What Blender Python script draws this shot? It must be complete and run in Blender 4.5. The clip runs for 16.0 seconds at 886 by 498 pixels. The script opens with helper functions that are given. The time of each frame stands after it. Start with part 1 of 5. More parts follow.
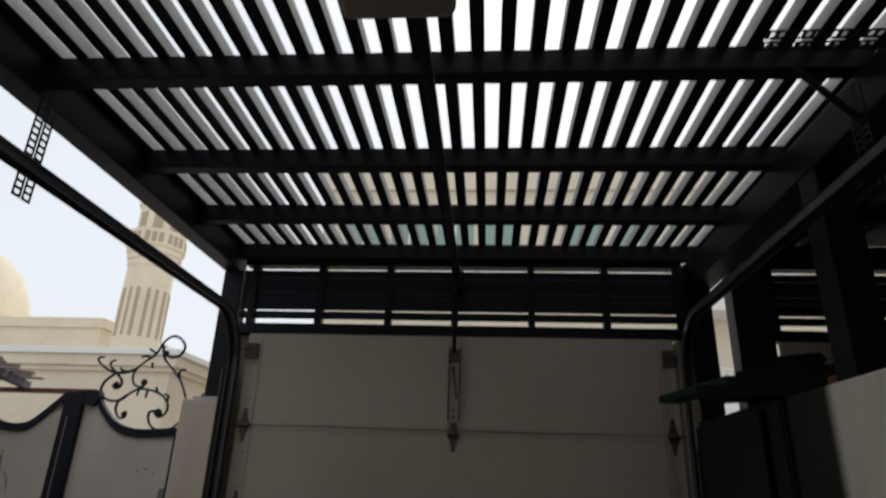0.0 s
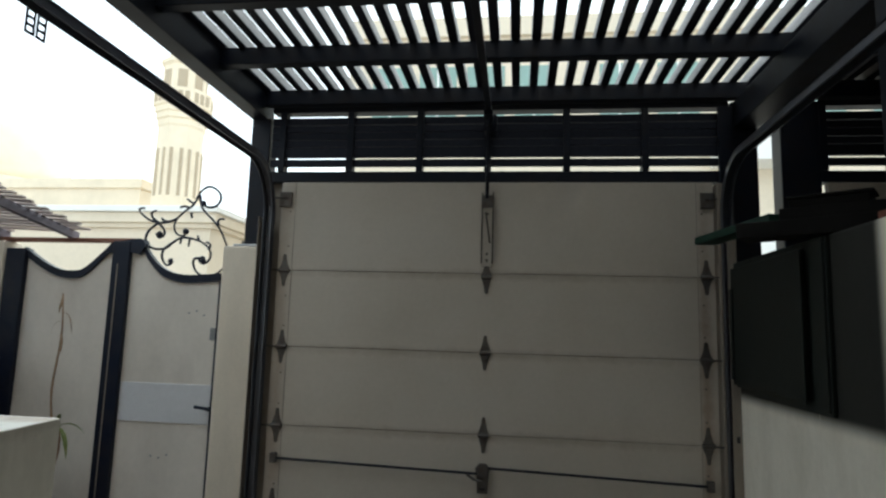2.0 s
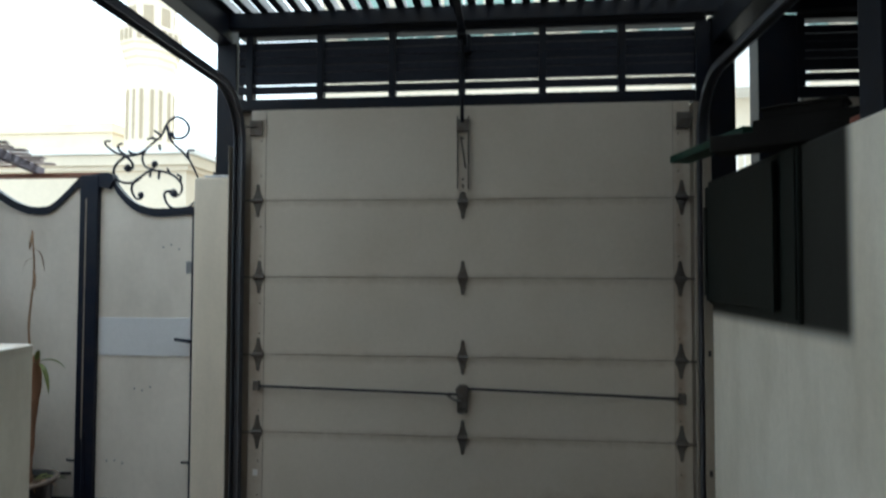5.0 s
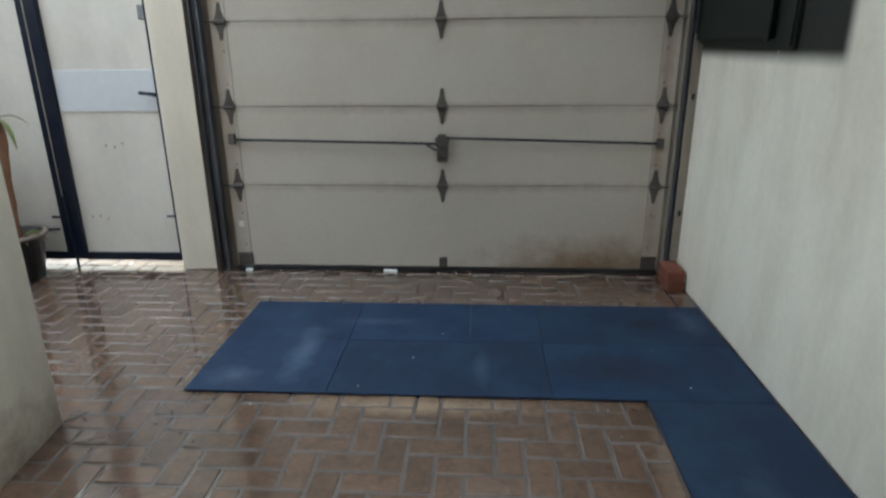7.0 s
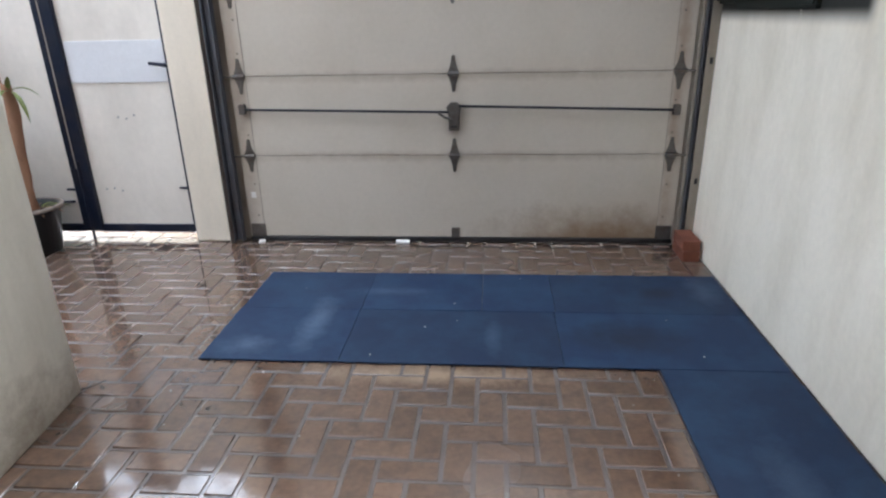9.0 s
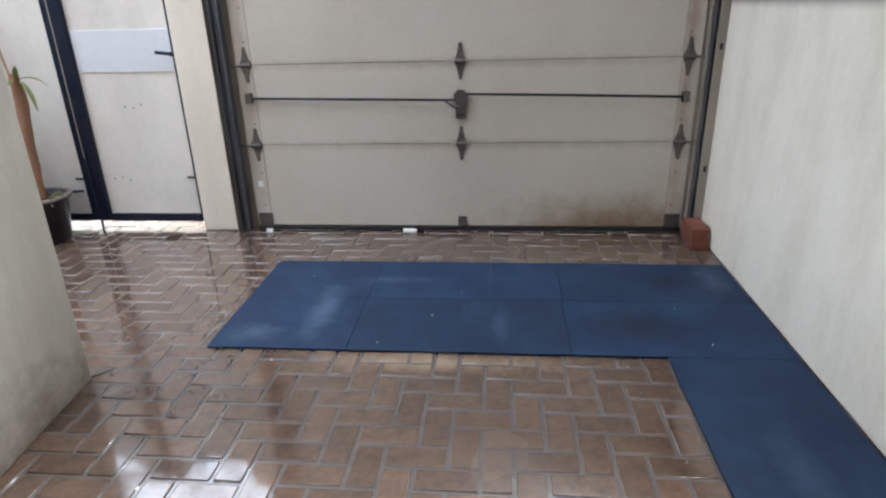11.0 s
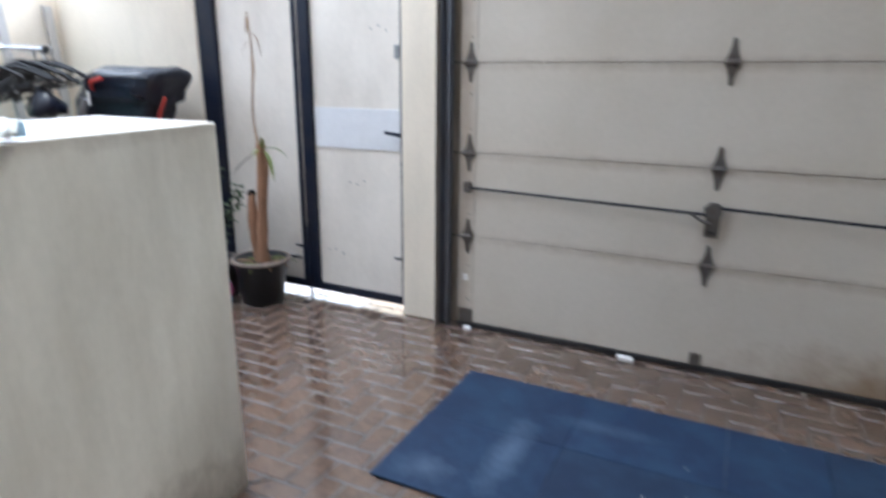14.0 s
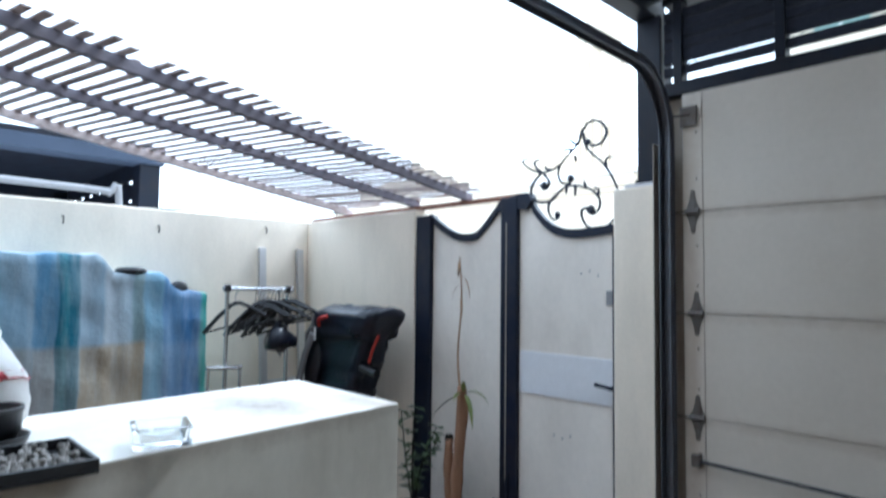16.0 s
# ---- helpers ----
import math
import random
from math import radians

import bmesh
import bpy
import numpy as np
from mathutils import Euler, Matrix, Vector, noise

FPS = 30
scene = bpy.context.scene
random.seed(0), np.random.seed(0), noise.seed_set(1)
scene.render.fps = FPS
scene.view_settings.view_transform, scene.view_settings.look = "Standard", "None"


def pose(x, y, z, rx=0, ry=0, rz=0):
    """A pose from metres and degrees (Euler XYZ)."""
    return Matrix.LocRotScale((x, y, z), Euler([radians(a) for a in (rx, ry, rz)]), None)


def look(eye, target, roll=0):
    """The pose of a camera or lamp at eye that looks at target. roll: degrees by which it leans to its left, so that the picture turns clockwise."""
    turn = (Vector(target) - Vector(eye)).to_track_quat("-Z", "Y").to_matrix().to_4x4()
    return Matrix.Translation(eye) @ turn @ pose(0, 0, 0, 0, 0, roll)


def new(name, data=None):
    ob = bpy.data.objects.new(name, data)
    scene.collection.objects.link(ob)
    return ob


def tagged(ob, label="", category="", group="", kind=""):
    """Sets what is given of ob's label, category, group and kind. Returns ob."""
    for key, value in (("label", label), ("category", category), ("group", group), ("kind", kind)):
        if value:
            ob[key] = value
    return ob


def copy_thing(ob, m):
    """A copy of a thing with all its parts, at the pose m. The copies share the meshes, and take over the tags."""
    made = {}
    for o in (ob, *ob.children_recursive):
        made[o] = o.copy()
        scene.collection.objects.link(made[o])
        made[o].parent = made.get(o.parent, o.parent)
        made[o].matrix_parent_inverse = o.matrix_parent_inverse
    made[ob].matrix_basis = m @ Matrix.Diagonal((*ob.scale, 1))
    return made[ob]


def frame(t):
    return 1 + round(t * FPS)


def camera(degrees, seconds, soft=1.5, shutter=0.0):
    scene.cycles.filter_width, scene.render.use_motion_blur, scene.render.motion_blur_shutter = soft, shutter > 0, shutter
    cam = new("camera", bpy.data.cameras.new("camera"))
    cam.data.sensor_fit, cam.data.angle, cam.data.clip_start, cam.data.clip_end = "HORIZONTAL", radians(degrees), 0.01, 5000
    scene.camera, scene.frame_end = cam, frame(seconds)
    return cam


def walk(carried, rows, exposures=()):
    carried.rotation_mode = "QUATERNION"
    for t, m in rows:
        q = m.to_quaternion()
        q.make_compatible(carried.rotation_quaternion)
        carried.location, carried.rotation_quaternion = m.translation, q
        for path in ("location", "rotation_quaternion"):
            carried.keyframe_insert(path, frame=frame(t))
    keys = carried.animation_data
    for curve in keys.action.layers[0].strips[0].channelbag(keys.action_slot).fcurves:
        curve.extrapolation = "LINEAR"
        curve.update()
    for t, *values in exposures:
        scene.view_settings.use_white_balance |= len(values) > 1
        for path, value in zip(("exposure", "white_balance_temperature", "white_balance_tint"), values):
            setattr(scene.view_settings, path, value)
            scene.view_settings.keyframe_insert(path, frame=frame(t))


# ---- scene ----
cam = camera(71.8, 16.0, 2.3, 0.7)
PATH = [
    (0, (0.216, -3.955, 1.761), (0.066, -2.094, 2.479), 2.0),
    (0.5, (0.203, -3.947, 1.746), (0.029, -2.052, 2.363), 1.2),
    (1, (0.196, -3.925, 1.727), (-0.001, -1.995, 2.215), 1.2),
    (1.5, (0.179, -3.905, 1.707), (0.009, -1.941, 2.04), 1.3),
    (2, (0.196, -3.884, 1.711), (-0.047, -1.917, 1.974), 1.7),
    (2.5, (0.209, -3.89, 1.735), (-0.047, -1.925, 2.006), 2.6),
    (3, (0.224, -3.891, 1.724), (-0.073, -1.931, 1.988), 2.0),
    (5.5, (0.247, -3.831, 1.592), (0.082, -1.839, 1.514), -0.5),
    (6, (0.27, -3.817, 1.544), (0.105, -1.843, 1.267), -1.2),
    (6.5, (0.232, -3.821, 1.466), (0.107, -1.884, 0.984), -0.1),
    (7, (0.224, -3.815, 1.44), (0.112, -1.922, 0.805), -0.5),
    (7.5, (0.245, -3.799, 1.427), (0.094, -1.929, 0.733), -1.0),
    (8, (0.24, -3.803, 1.427), (0.086, -1.938, 0.724), -1.4),
    (8.5, (0.243, -3.802, 1.417), (0.089, -1.938, 0.71), -1.2),
    (9, (0.242, -3.801, 1.419), (0.081, -1.941, 0.7), -1.3),
    (11.5, (0.24, -3.799, 1.407), (0.054, -1.954, 0.656), -1.6),
    (12, (0.242, -3.794, 1.412), (0.066, -1.956, 0.643), -1.2),
    (12.5, (0.208, -3.774, 1.374), (0.138, -1.95, 0.556), -0.7),
    (13, (0.217, -3.604, 1.404), (-0.106, -1.799, 0.607), -1.5),
    (13.5, (0.226, -3.43, 1.448), (-0.419, -1.664, 0.766), 1.1),
    (14, (0.095, -3.261, 1.503), (-0.747, -1.53, 0.96), 0.5),
    (14.5, (0.045, -3.124, 1.535), (-1.08, -1.516, 1.147), -1.0),
    (15, (0.012, -3.003, 1.617), (-1.349, -1.558, 1.37), 1.6),
    (15.5, (-0.019, -2.947, 1.67), (-1.456, -1.557, 1.601), -0.2),
    (16, (-0.044, -2.962, 1.705), (-1.478, -1.573, 1.82), 0.7),
]
EXPOSE = [
    (0.0, -1.9, 6400, 8),
    (1.0, -1.85, 6300, 6),
    (1.5, -1.45, 6300, 3),
    (2.0, -0.9, 6000, -1),
    (2.5, -0.68, 5250, -7),
    (3.0, -0.6, 5250, -7),
    (5.5, -0.56, 5850, 0),
    (6.0, -0.36, 6000, 4),
    (6.5, 0.2, 5700, -2),
    (7.0, 0.4, 5700, -1),
    (7.5, 0.63, 5700, 5),
    (9.0, 0.95, 5700, 8),
    (12.5, 0.93, 5650, 7),
    (13.0, 0.82, 5600, 7),
    (14.0, 0.92, 5500, 7),
    (14.5, 0.62, 5400, 4),
    (15.0, 0.32, 5250, 3),
    (15.5, 0.17, 5200, 3),
    (16.0, 0.1, 5150, 3),
]
walk(cam, [(t, look(eye, target, roll)) for t, eye, target, roll in PATH], EXPOSE)

# world, sun and sky
world = bpy.data.worlds.new("sky")
scene.world = world
world.use_nodes = True
wn, wl = world.node_tree.nodes, world.node_tree.links
wn.clear()
sky = wn.new("ShaderNodeTexSky")
sky.sky_type, sky.sun_disc = "NISHITA", False
sky.sun_elevation, sky.sun_rotation = radians(55), radians(12)
sky.dust_density, sky.air_density = 4.0, 1.0
haze = wn.new("ShaderNodeMixRGB")
haze.inputs[0].default_value, haze.inputs[2].default_value = 0.8, (9.0, 9.2, 9.5, 1)
bg, wout = wn.new("ShaderNodeBackground"), wn.new("ShaderNodeOutputWorld")
bg.inputs[1].default_value = 0.40
wl.new(sky.outputs[0], haze.inputs[1]), wl.new(haze.outputs[0], bg.inputs[0]), wl.new(bg.outputs[0], wout.inputs[0])
sun = new("sun", bpy.data.lights.new("sun", "SUN"))
sun.data.energy, sun.data.angle, sun.data.color = 4.0, radians(9), (1.0, 0.97, 0.92)
sun.matrix_world = look((1.2, 5.6, 8.2), (0, 0, 0))


# ---- materials ----
def material(name, base, rough=0.6, metal=0.0, dirt=None, amount=0.3, scale=3.0, stretch=(1, 1, 1), grain=60.0, bump=0.1, vary=0.0, wet=None, alpha=None, coat=0.0, speck=0.06):
    """Base colour with large stains, fine grain, bump; vary: change from piece to piece; wet: (scale, low, high) patches of low roughness."""
    m = bpy.data.materials.new(name)
    m.use_nodes = True
    n, l = m.node_tree.nodes, m.node_tree.links
    b = n["Principled BSDF"]
    b.inputs["Metallic"].default_value = metal
    geo = n.new("ShaderNodeNewGeometry")
    mp = n.new("ShaderNodeMapping")
    mp.inputs["Scale"].default_value = stretch
    l.new(geo.outputs["Position"], mp.inputs[0])
    big, fine = n.new("ShaderNodeTexNoise"), n.new("ShaderNodeTexNoise")
    big.inputs["Scale"].default_value, big.inputs["Detail"].default_value, big.inputs["Roughness"].default_value = scale, 6, 0.65
    fine.inputs["Scale"].default_value, fine.inputs["Detail"].default_value = grain, 4
    l.new(mp.outputs[0], big.inputs[0]), l.new(geo.outputs["Position"], fine.inputs[0])
    ramp = n.new("ShaderNodeMapRange")
    ramp.inputs[1].default_value, ramp.inputs[2].default_value, ramp.inputs[4].default_value = 0.42, 0.75, amount
    l.new(big.outputs[0], ramp.inputs[0])
    mix = n.new("ShaderNodeMixRGB")
    mix.inputs[1].default_value = (*base, 1)
    mix.inputs[2].default_value = (*(dirt or [c * 0.45 for c in base]), 1)
    l.new(ramp.outputs[0], mix.inputs[0])
    hsv = n.new("ShaderNodeHueSaturation")
    val = n.new("ShaderNodeMapRange")
    val.inputs[3].default_value, val.inputs[4].default_value = 1 - speck, 1 + speck
    l.new(fine.outputs[0], val.inputs[0])
    out = val.outputs[0]
    if vary:
        info, vr, mul = n.new("ShaderNodeObjectInfo"), n.new("ShaderNodeMapRange"), n.new("ShaderNodeMath")
        vr.inputs[3].default_value, vr.inputs[4].default_value = 1 - vary, 1 + vary
        isl, add, fr = n.new("ShaderNodeNewGeometry"), n.new("ShaderNodeMath"), n.new("ShaderNodeMath")
        add.operation, fr.operation, mul.operation = "ADD", "FRACT", "MULTIPLY"
        l.new(info.outputs["Random"], add.inputs[0]), l.new(isl.outputs["Random Per Island"], add.inputs[1])
        l.new(add.outputs[0], fr.inputs[0]), l.new(fr.outputs[0], vr.inputs[0])
        l.new(vr.outputs[0], mul.inputs[0]), l.new(out, mul.inputs[1])
        out = mul.outputs[0]
    l.new(out, hsv.inputs["Value"]), l.new(mix.outputs[0], hsv.inputs["Color"])
    l.new(hsv.outputs[0], b.inputs["Base Color"])
    rr = n.new("ShaderNodeMapRange")
    if wet:
        pool = n.new("ShaderNodeTexNoise")
        pool.inputs["Scale"].default_value, pool.inputs["Detail"].default_value = wet[0], 3
        l.new(geo.outputs["Position"], pool.inputs[0])
        rr.inputs[1].default_value, rr.inputs[2].default_value = 0.4, 0.6
        rr.inputs[3].default_value, rr.inputs[4].default_value = wet[1], wet[2]
        l.new(pool.outputs[0], rr.inputs[0])
    else:
        rr.inputs[3].default_value, rr.inputs[4].default_value = max(0.03, rough - 0.1), min(1, rough + 0.1)
        l.new(big.outputs[0], rr.inputs[0])
    l.new(rr.outputs[0], b.inputs["Roughness"])
    if bump:
        bp = n.new("ShaderNodeBump")
        bp.inputs["Strength"].default_value, bp.inputs["Distance"].default_value = bump, 0.01
        l.new(fine.outputs[0], bp.inputs["Height"]), l.new(bp.outputs[0], b.inputs["Normal"])
    b.inputs["Coat Weight"].default_value, b.inputs["Coat Roughness"].default_value = coat, 0.07
    if alpha is not None:
        b.inputs["Alpha"].default_value = alpha
    return m


def glass(name, tint=(0.97, 0.985, 0.985), rough=0.03):
    m = bpy.data.materials.new(name)
    m.use_nodes = True
    b = m.node_tree.nodes["Principled BSDF"]
    b.inputs["Base Color"].default_value, b.inputs["Roughness"].default_value = (*tint, 1), rough
    b.inputs["Transmission Weight"].default_value, b.inputs["IOR"].default_value = 1.0, 1.48
    return m


DOOR = material("door_paint", (0.56, 0.50, 0.425), 0.45, dirt=(0.34, 0.28, 0.19), amount=0.3, scale=1.2, grain=35, bump=0.04)
PLASTER = material("cream_plaster", (0.79, 0.70, 0.58), 0.85, dirt=(0.48, 0.43, 0.35), amount=0.45, scale=2.2, stretch=(1, 1, 0.35), grain=45, bump=0.1)
WHITEWALL = material("white_wall_paint", (0.94, 0.87, 0.74), 0.8, dirt=(0.60, 0.52, 0.38), amount=0.5, scale=2.0, stretch=(1.4, 1.4, 0.45), grain=40, bump=0.08)
CONCRETE = material("concrete", (0.42, 0.40, 0.37), 0.9, amount=0.4, scale=3, grain=50, bump=0.3)
STEEL = material("dark_painted_steel", (0.008, 0.011, 0.020), 0.45, amount=0.5, dirt=(0.025, 0.018, 0.014), scale=6, bump=0.05)
STEELBLUE = material("grey_blue_steel", (0.05, 0.065, 0.10), 0.5, amount=0.3, bump=0.05)
GATEBLACK = material("gate_black_paint", (0.009, 0.013, 0.028), 0.35, amount=0.4, dirt=(0.04, 0.035, 0.03), scale=8, bump=0.05)
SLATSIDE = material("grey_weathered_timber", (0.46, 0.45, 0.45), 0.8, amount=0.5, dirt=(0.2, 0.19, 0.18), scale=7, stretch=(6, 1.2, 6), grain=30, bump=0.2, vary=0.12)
ROOFWOOD = material("dark_timber_and_slat_shade", (0.018, 0.020, 0.030), 0.7, amount=0.5, scale=5, stretch=(6, 0.7, 6), grain=30, bump=0.2, vary=0.2)
TRACK = material("galvanised_track", (0.12, 0.13, 0.155), 0.42, 0.6, amount=0.5, dirt=(0.10, 0.07, 0.05), scale=7, bump=0.05)
RUSTY = material("weathered_hinge_steel", (0.135, 0.125, 0.115), 0.5, 0.5, amount=0.7, dirt=(0.085, 0.048, 0.03), scale=25, bump=0.1)
JAMB = material("brown_grey_jamb", (0.33, 0.285, 0.23), 0.6, amount=0.5, dirt=(0.12, 0.09, 0.07), scale=4, stretch=(1, 1, 0.3), bump=0.1)
PAVER = material("clay_paver", (0.142, 0.086, 0.058), 0.4, amount=0.75, dirt=(0.066, 0.044, 0.032), scale=13, grain=45, bump=0.035, vary=0.18, wet=(0.9, 0.04, 0.28), coat=1.0, speck=0.3)
JOINT = material("paver_joint_sand", (0.15, 0.125, 0.115), 0.6, amount=0.7, dirt=(0.09, 0.07, 0.06), scale=5, grain=90, bump=0.06, wet=(0.8, 0.04, 0.3), coat=1.0)
MAT = material("blue_rubber", (0.0032, 0.0175, 0.054), 0.78, amount=0.75, dirt=(0.021, 0.053, 0.104), scale=3.4, grain=150, bump=0.1, vary=0.16)
GATEWHITE = material("white_sheet_metal", (0.77, 0.71, 0.64), 0.5, amount=0.45, dirt=(0.48, 0.43, 0.37), scale=2.5, stretch=(1, 1, 0.5), grain=30, bump=0.05)
PLATE = material("pale_blue_grey_sheet", (0.71, 0.71, 0.735), 0.4, amount=0.2, scale=3, bump=0.03)
BRICK = material("red_clay_brick", (0.22, 0.075, 0.045), 0.8, amount=0.5, scale=10, grain=80, bump=0.4, vary=0.1)
SHUTTER = material("black_green_board", (0.012, 0.016, 0.014), 0.55, amount=0.5, dirt=(0.03, 0.03, 0.024), scale=3, bump=0.08)
GREEN = material("dark_green_plank_paint", (0.010, 0.040, 0.027), 0.5, amount=0.4, scale=6, bump=0.1)
OLDWOOD = material("old_dark_timber", (0.010, 0.009, 0.008), 0.8, amount=0.5, scale=5, bump=0.2)
RAFTER = material("grey_weathered_rafter", (0.20, 0.18, 0.21), 0.8, amount=0.5, scale=6, stretch=(5, 0.6, 5), grain=40, bump=0.2)
LATH = material("weathered_lath", (0.52, 0.44, 0.42), 0.8, amount=0.5, scale=6, stretch=(0.6, 5, 5), grain=40, bump=0.2, vary=0.25)
REDWOOD = material("reddish_timber", (0.22, 0.09, 0.055), 0.7, amount=0.4, scale=6, bump=0.15)
CHROME = material("chrome_tube", (0.62, 0.63, 0.65), 0.2, 1.0, amount=0.2, bump=0)
ALU = material("aluminium", (0.55, 0.55, 0.56), 0.4, 0.9, amount=0.3, bump=0.03)
BLACKPLASTIC = material("black_plastic", (0.012, 0.012, 0.014), 0.35, amount=0.4, dirt=(0.04, 0.04, 0.045), scale=12, bump=0.05)
BLACKCOVER = material("black_cover_fabric", (0.006, 0.008, 0.018), 0.3, amount=0.4, dirt=(0.016, 0.018, 0.03), scale=5, grain=40, bump=0.25)
RED = material("red_cord", (0.45, 0.03, 0.02), 0.5, bump=0)
GREY = material("grey_plastic", (0.25, 0.25, 0.26), 0.5, bump=0.05)
MOTOR = material("beige_grey_housing", (0.30, 0.26, 0.23), 0.5, amount=0.3, bump=0.05)
POTRIM = material("dusty_pot_rim", (0.30, 0.24, 0.20), 0.8, amount=0.7, dirt=(0.03, 0.03, 0.035), scale=14, bump=0.1)
SOIL = material("dry_soil", (0.10, 0.065, 0.04), 0.95, grain=40, bump=0.6)
BARK = material("red_brown_bark", (0.32, 0.17, 0.10), 0.85, amount=0.6, scale=12, stretch=(1, 1, 0.4), bump=0.4)
LEAF = material("green_leaf", (0.15, 0.18, 0.045), 0.45, amount=0.5, dirt=(0.25, 0.22, 0.06), scale=9, bump=0.05)
SHRUBLEAF = material("dark_shrub_leaf", (0.055, 0.085, 0.035), 0.5, amount=0.5, scale=9, bump=0.05)
DRYLEAF = material("dry_leaf", (0.33, 0.215, 0.13), 0.8, amount=0.5, scale=9, bump=0.1)
PEBBLE = material("grey_pebble", (0.30, 0.28, 0.26), 0.8, amount=0.5, scale=30, bump=0.2, vary=0.4)
BAG = material("white_plastic_bag", (0.80, 0.78, 0.76), 0.35, amount=0.15, bump=0.1)
BAGRED = material("red_print", (0.55, 0.05, 0.07), 0.4, bump=0)
PINK = material("pink_plastic", (0.36, 0.06, 0.17), 0.4, bump=0)
BLUEP = material("blue_plastic", (0.022, 0.13, 0.27), 0.4, bump=0)
GLASS = glass("clear_glass")
STONE = material("pale_sandstone", (0.84, 0.73, 0.56), 0.85, amount=0.25, scale=0.5, grain=8, bump=0.1)
STONEDARK = material("sandstone_recess_shade", (0.48, 0.39, 0.28), 0.9, amount=0.2, scale=0.5, bump=0)
RENDERED = material("cream_render", (0.72, 0.63, 0.50), 0.85, amount=0.2, scale=0.6, grain=12, bump=0.08)
WHITEPAINT = material("white_render", (0.8, 0.79, 0.76), 0.8, amount=0.15, scale=0.6, bump=0.05)
TEAL = material("green_tinted_window", (0.26, 0.38, 0.34), 0.12, amount=0.2, scale=0.6, bump=0)
for m in (STEEL, STEELBLUE, ROOFWOOD, GATEBLACK, SHUTTER, OLDWOOD, GREEN):
    m.node_tree.nodes["Principled BSDF"].inputs["Specular IOR Level"].default_value = 0.2
GROUND = material("street_paving", (0.42, 0.38, 0.33), 0.85, amount=0.3, scale=0.6, grain=15, bump=0.2)


def tarp_material():
    """Curtain cloth in broad blue, teal, white and sand stripes."""
    m = material("striped_curtain_cloth", (0.3, 0.45, 0.55), 0.45, dirt=(0.52, 0.60, 0.64), amount=0.38, scale=3, stretch=(1, 5, 0.9), grain=26, bump=0.5, speck=0.08)
    n, l = m.node_tree.nodes, m.node_tree.links
    mix = next(x for x in n if x.type == "MIX_RGB")
    uv = n.new("ShaderNodeUVMap")
    uv.uv_map = "cloth"
    sep, cr, band, over = n.new("ShaderNodeSeparateXYZ"), n.new("ShaderNodeValToRGB"), n.new("ShaderNodeMath"), n.new("ShaderNodeMixRGB")
    l.new(uv.outputs[0], sep.inputs[0])
    cr.color_ramp.interpolation = "LINEAR"
    stops = [(0, (0.22, 0.36, 0.48)), (0.15, (0.27, 0.40, 0.52)), (0.165, (0.13, 0.29, 0.47)), (0.245, (0.11, 0.27, 0.44)), (0.255, (0.02, 0.14, 0.22)), (0.29, (0.04, 0.22, 0.29)),
             (0.305, (0.02, 0.15, 0.23)), (0.345, (0.02, 0.15, 0.23)), (0.357, (0.34, 0.44, 0.53)), (0.455, (0.28, 0.39, 0.49)), (0.475, (0.44, 0.50, 0.55)), (0.60, (0.36, 0.46, 0.54)),
             (0.615, (0.24, 0.35, 0.38)), (0.65, (0.26, 0.36, 0.38)), (0.665, (0.24, 0.41, 0.53)), (0.75, (0.20, 0.37, 0.51)), (0.765, (0.12, 0.25, 0.45)), (0.85, (0.14, 0.27, 0.46)),
             (0.865, (0.07, 0.18, 0.38)), (0.955, (0.08, 0.20, 0.40)), (0.97, (0.05, 0.30, 0.27))]
    while len(cr.color_ramp.elements) < len(stops):
        cr.color_ramp.elements.new(0.5)
    for e, (p, c) in zip(cr.color_ramp.elements, stops):
        e.position, e.color = p, (*c, 1)
    l.new(sep.outputs["X"], cr.inputs[0])
    # a sand-coloured lower band
    lo = n.new("ShaderNodeMapRange")
    lo.inputs[1].default_value, lo.inputs[2].default_value, lo.inputs[3].default_value, lo.inputs[4].default_value = 0.668, 0.688, 0.85, 0.0
    l.new(sep.outputs["Y"], lo.inputs[0])
    mid = n.new("ShaderNodeValToRGB")
    mid.color_ramp.interpolation = "CONSTANT"
    for p, v in ((0.16, 0.7), (0.25, 0.3), (0.355, 1.0), (0.66, 0.12)):
        e = mid.color_ramp.elements.new(p)
        e.color = (v, v, v, 1)
    mid.color_ramp.elements[0].color = (0.5, 0.5, 0.5, 1)
    mid.color_ramp.elements[-1].position, mid.color_ramp.elements[-1].color = 1.0, (0.1, 0.1, 0.1, 1)
    l.new(sep.outputs["X"], mid.inputs[0])
    band.operation = "MULTIPLY"
    l.new(lo.outputs[0], band.inputs[0]), l.new(mid.outputs[0], band.inputs[1])
    over.inputs[2].default_value = (0.42, 0.33, 0.21, 1)
    l.new(band.outputs[0], over.inputs[0]), l.new(cr.outputs[0], over.inputs[1])
    l.new(over.outputs[0], mix.inputs[1])
    return m


TARP = tarp_material()


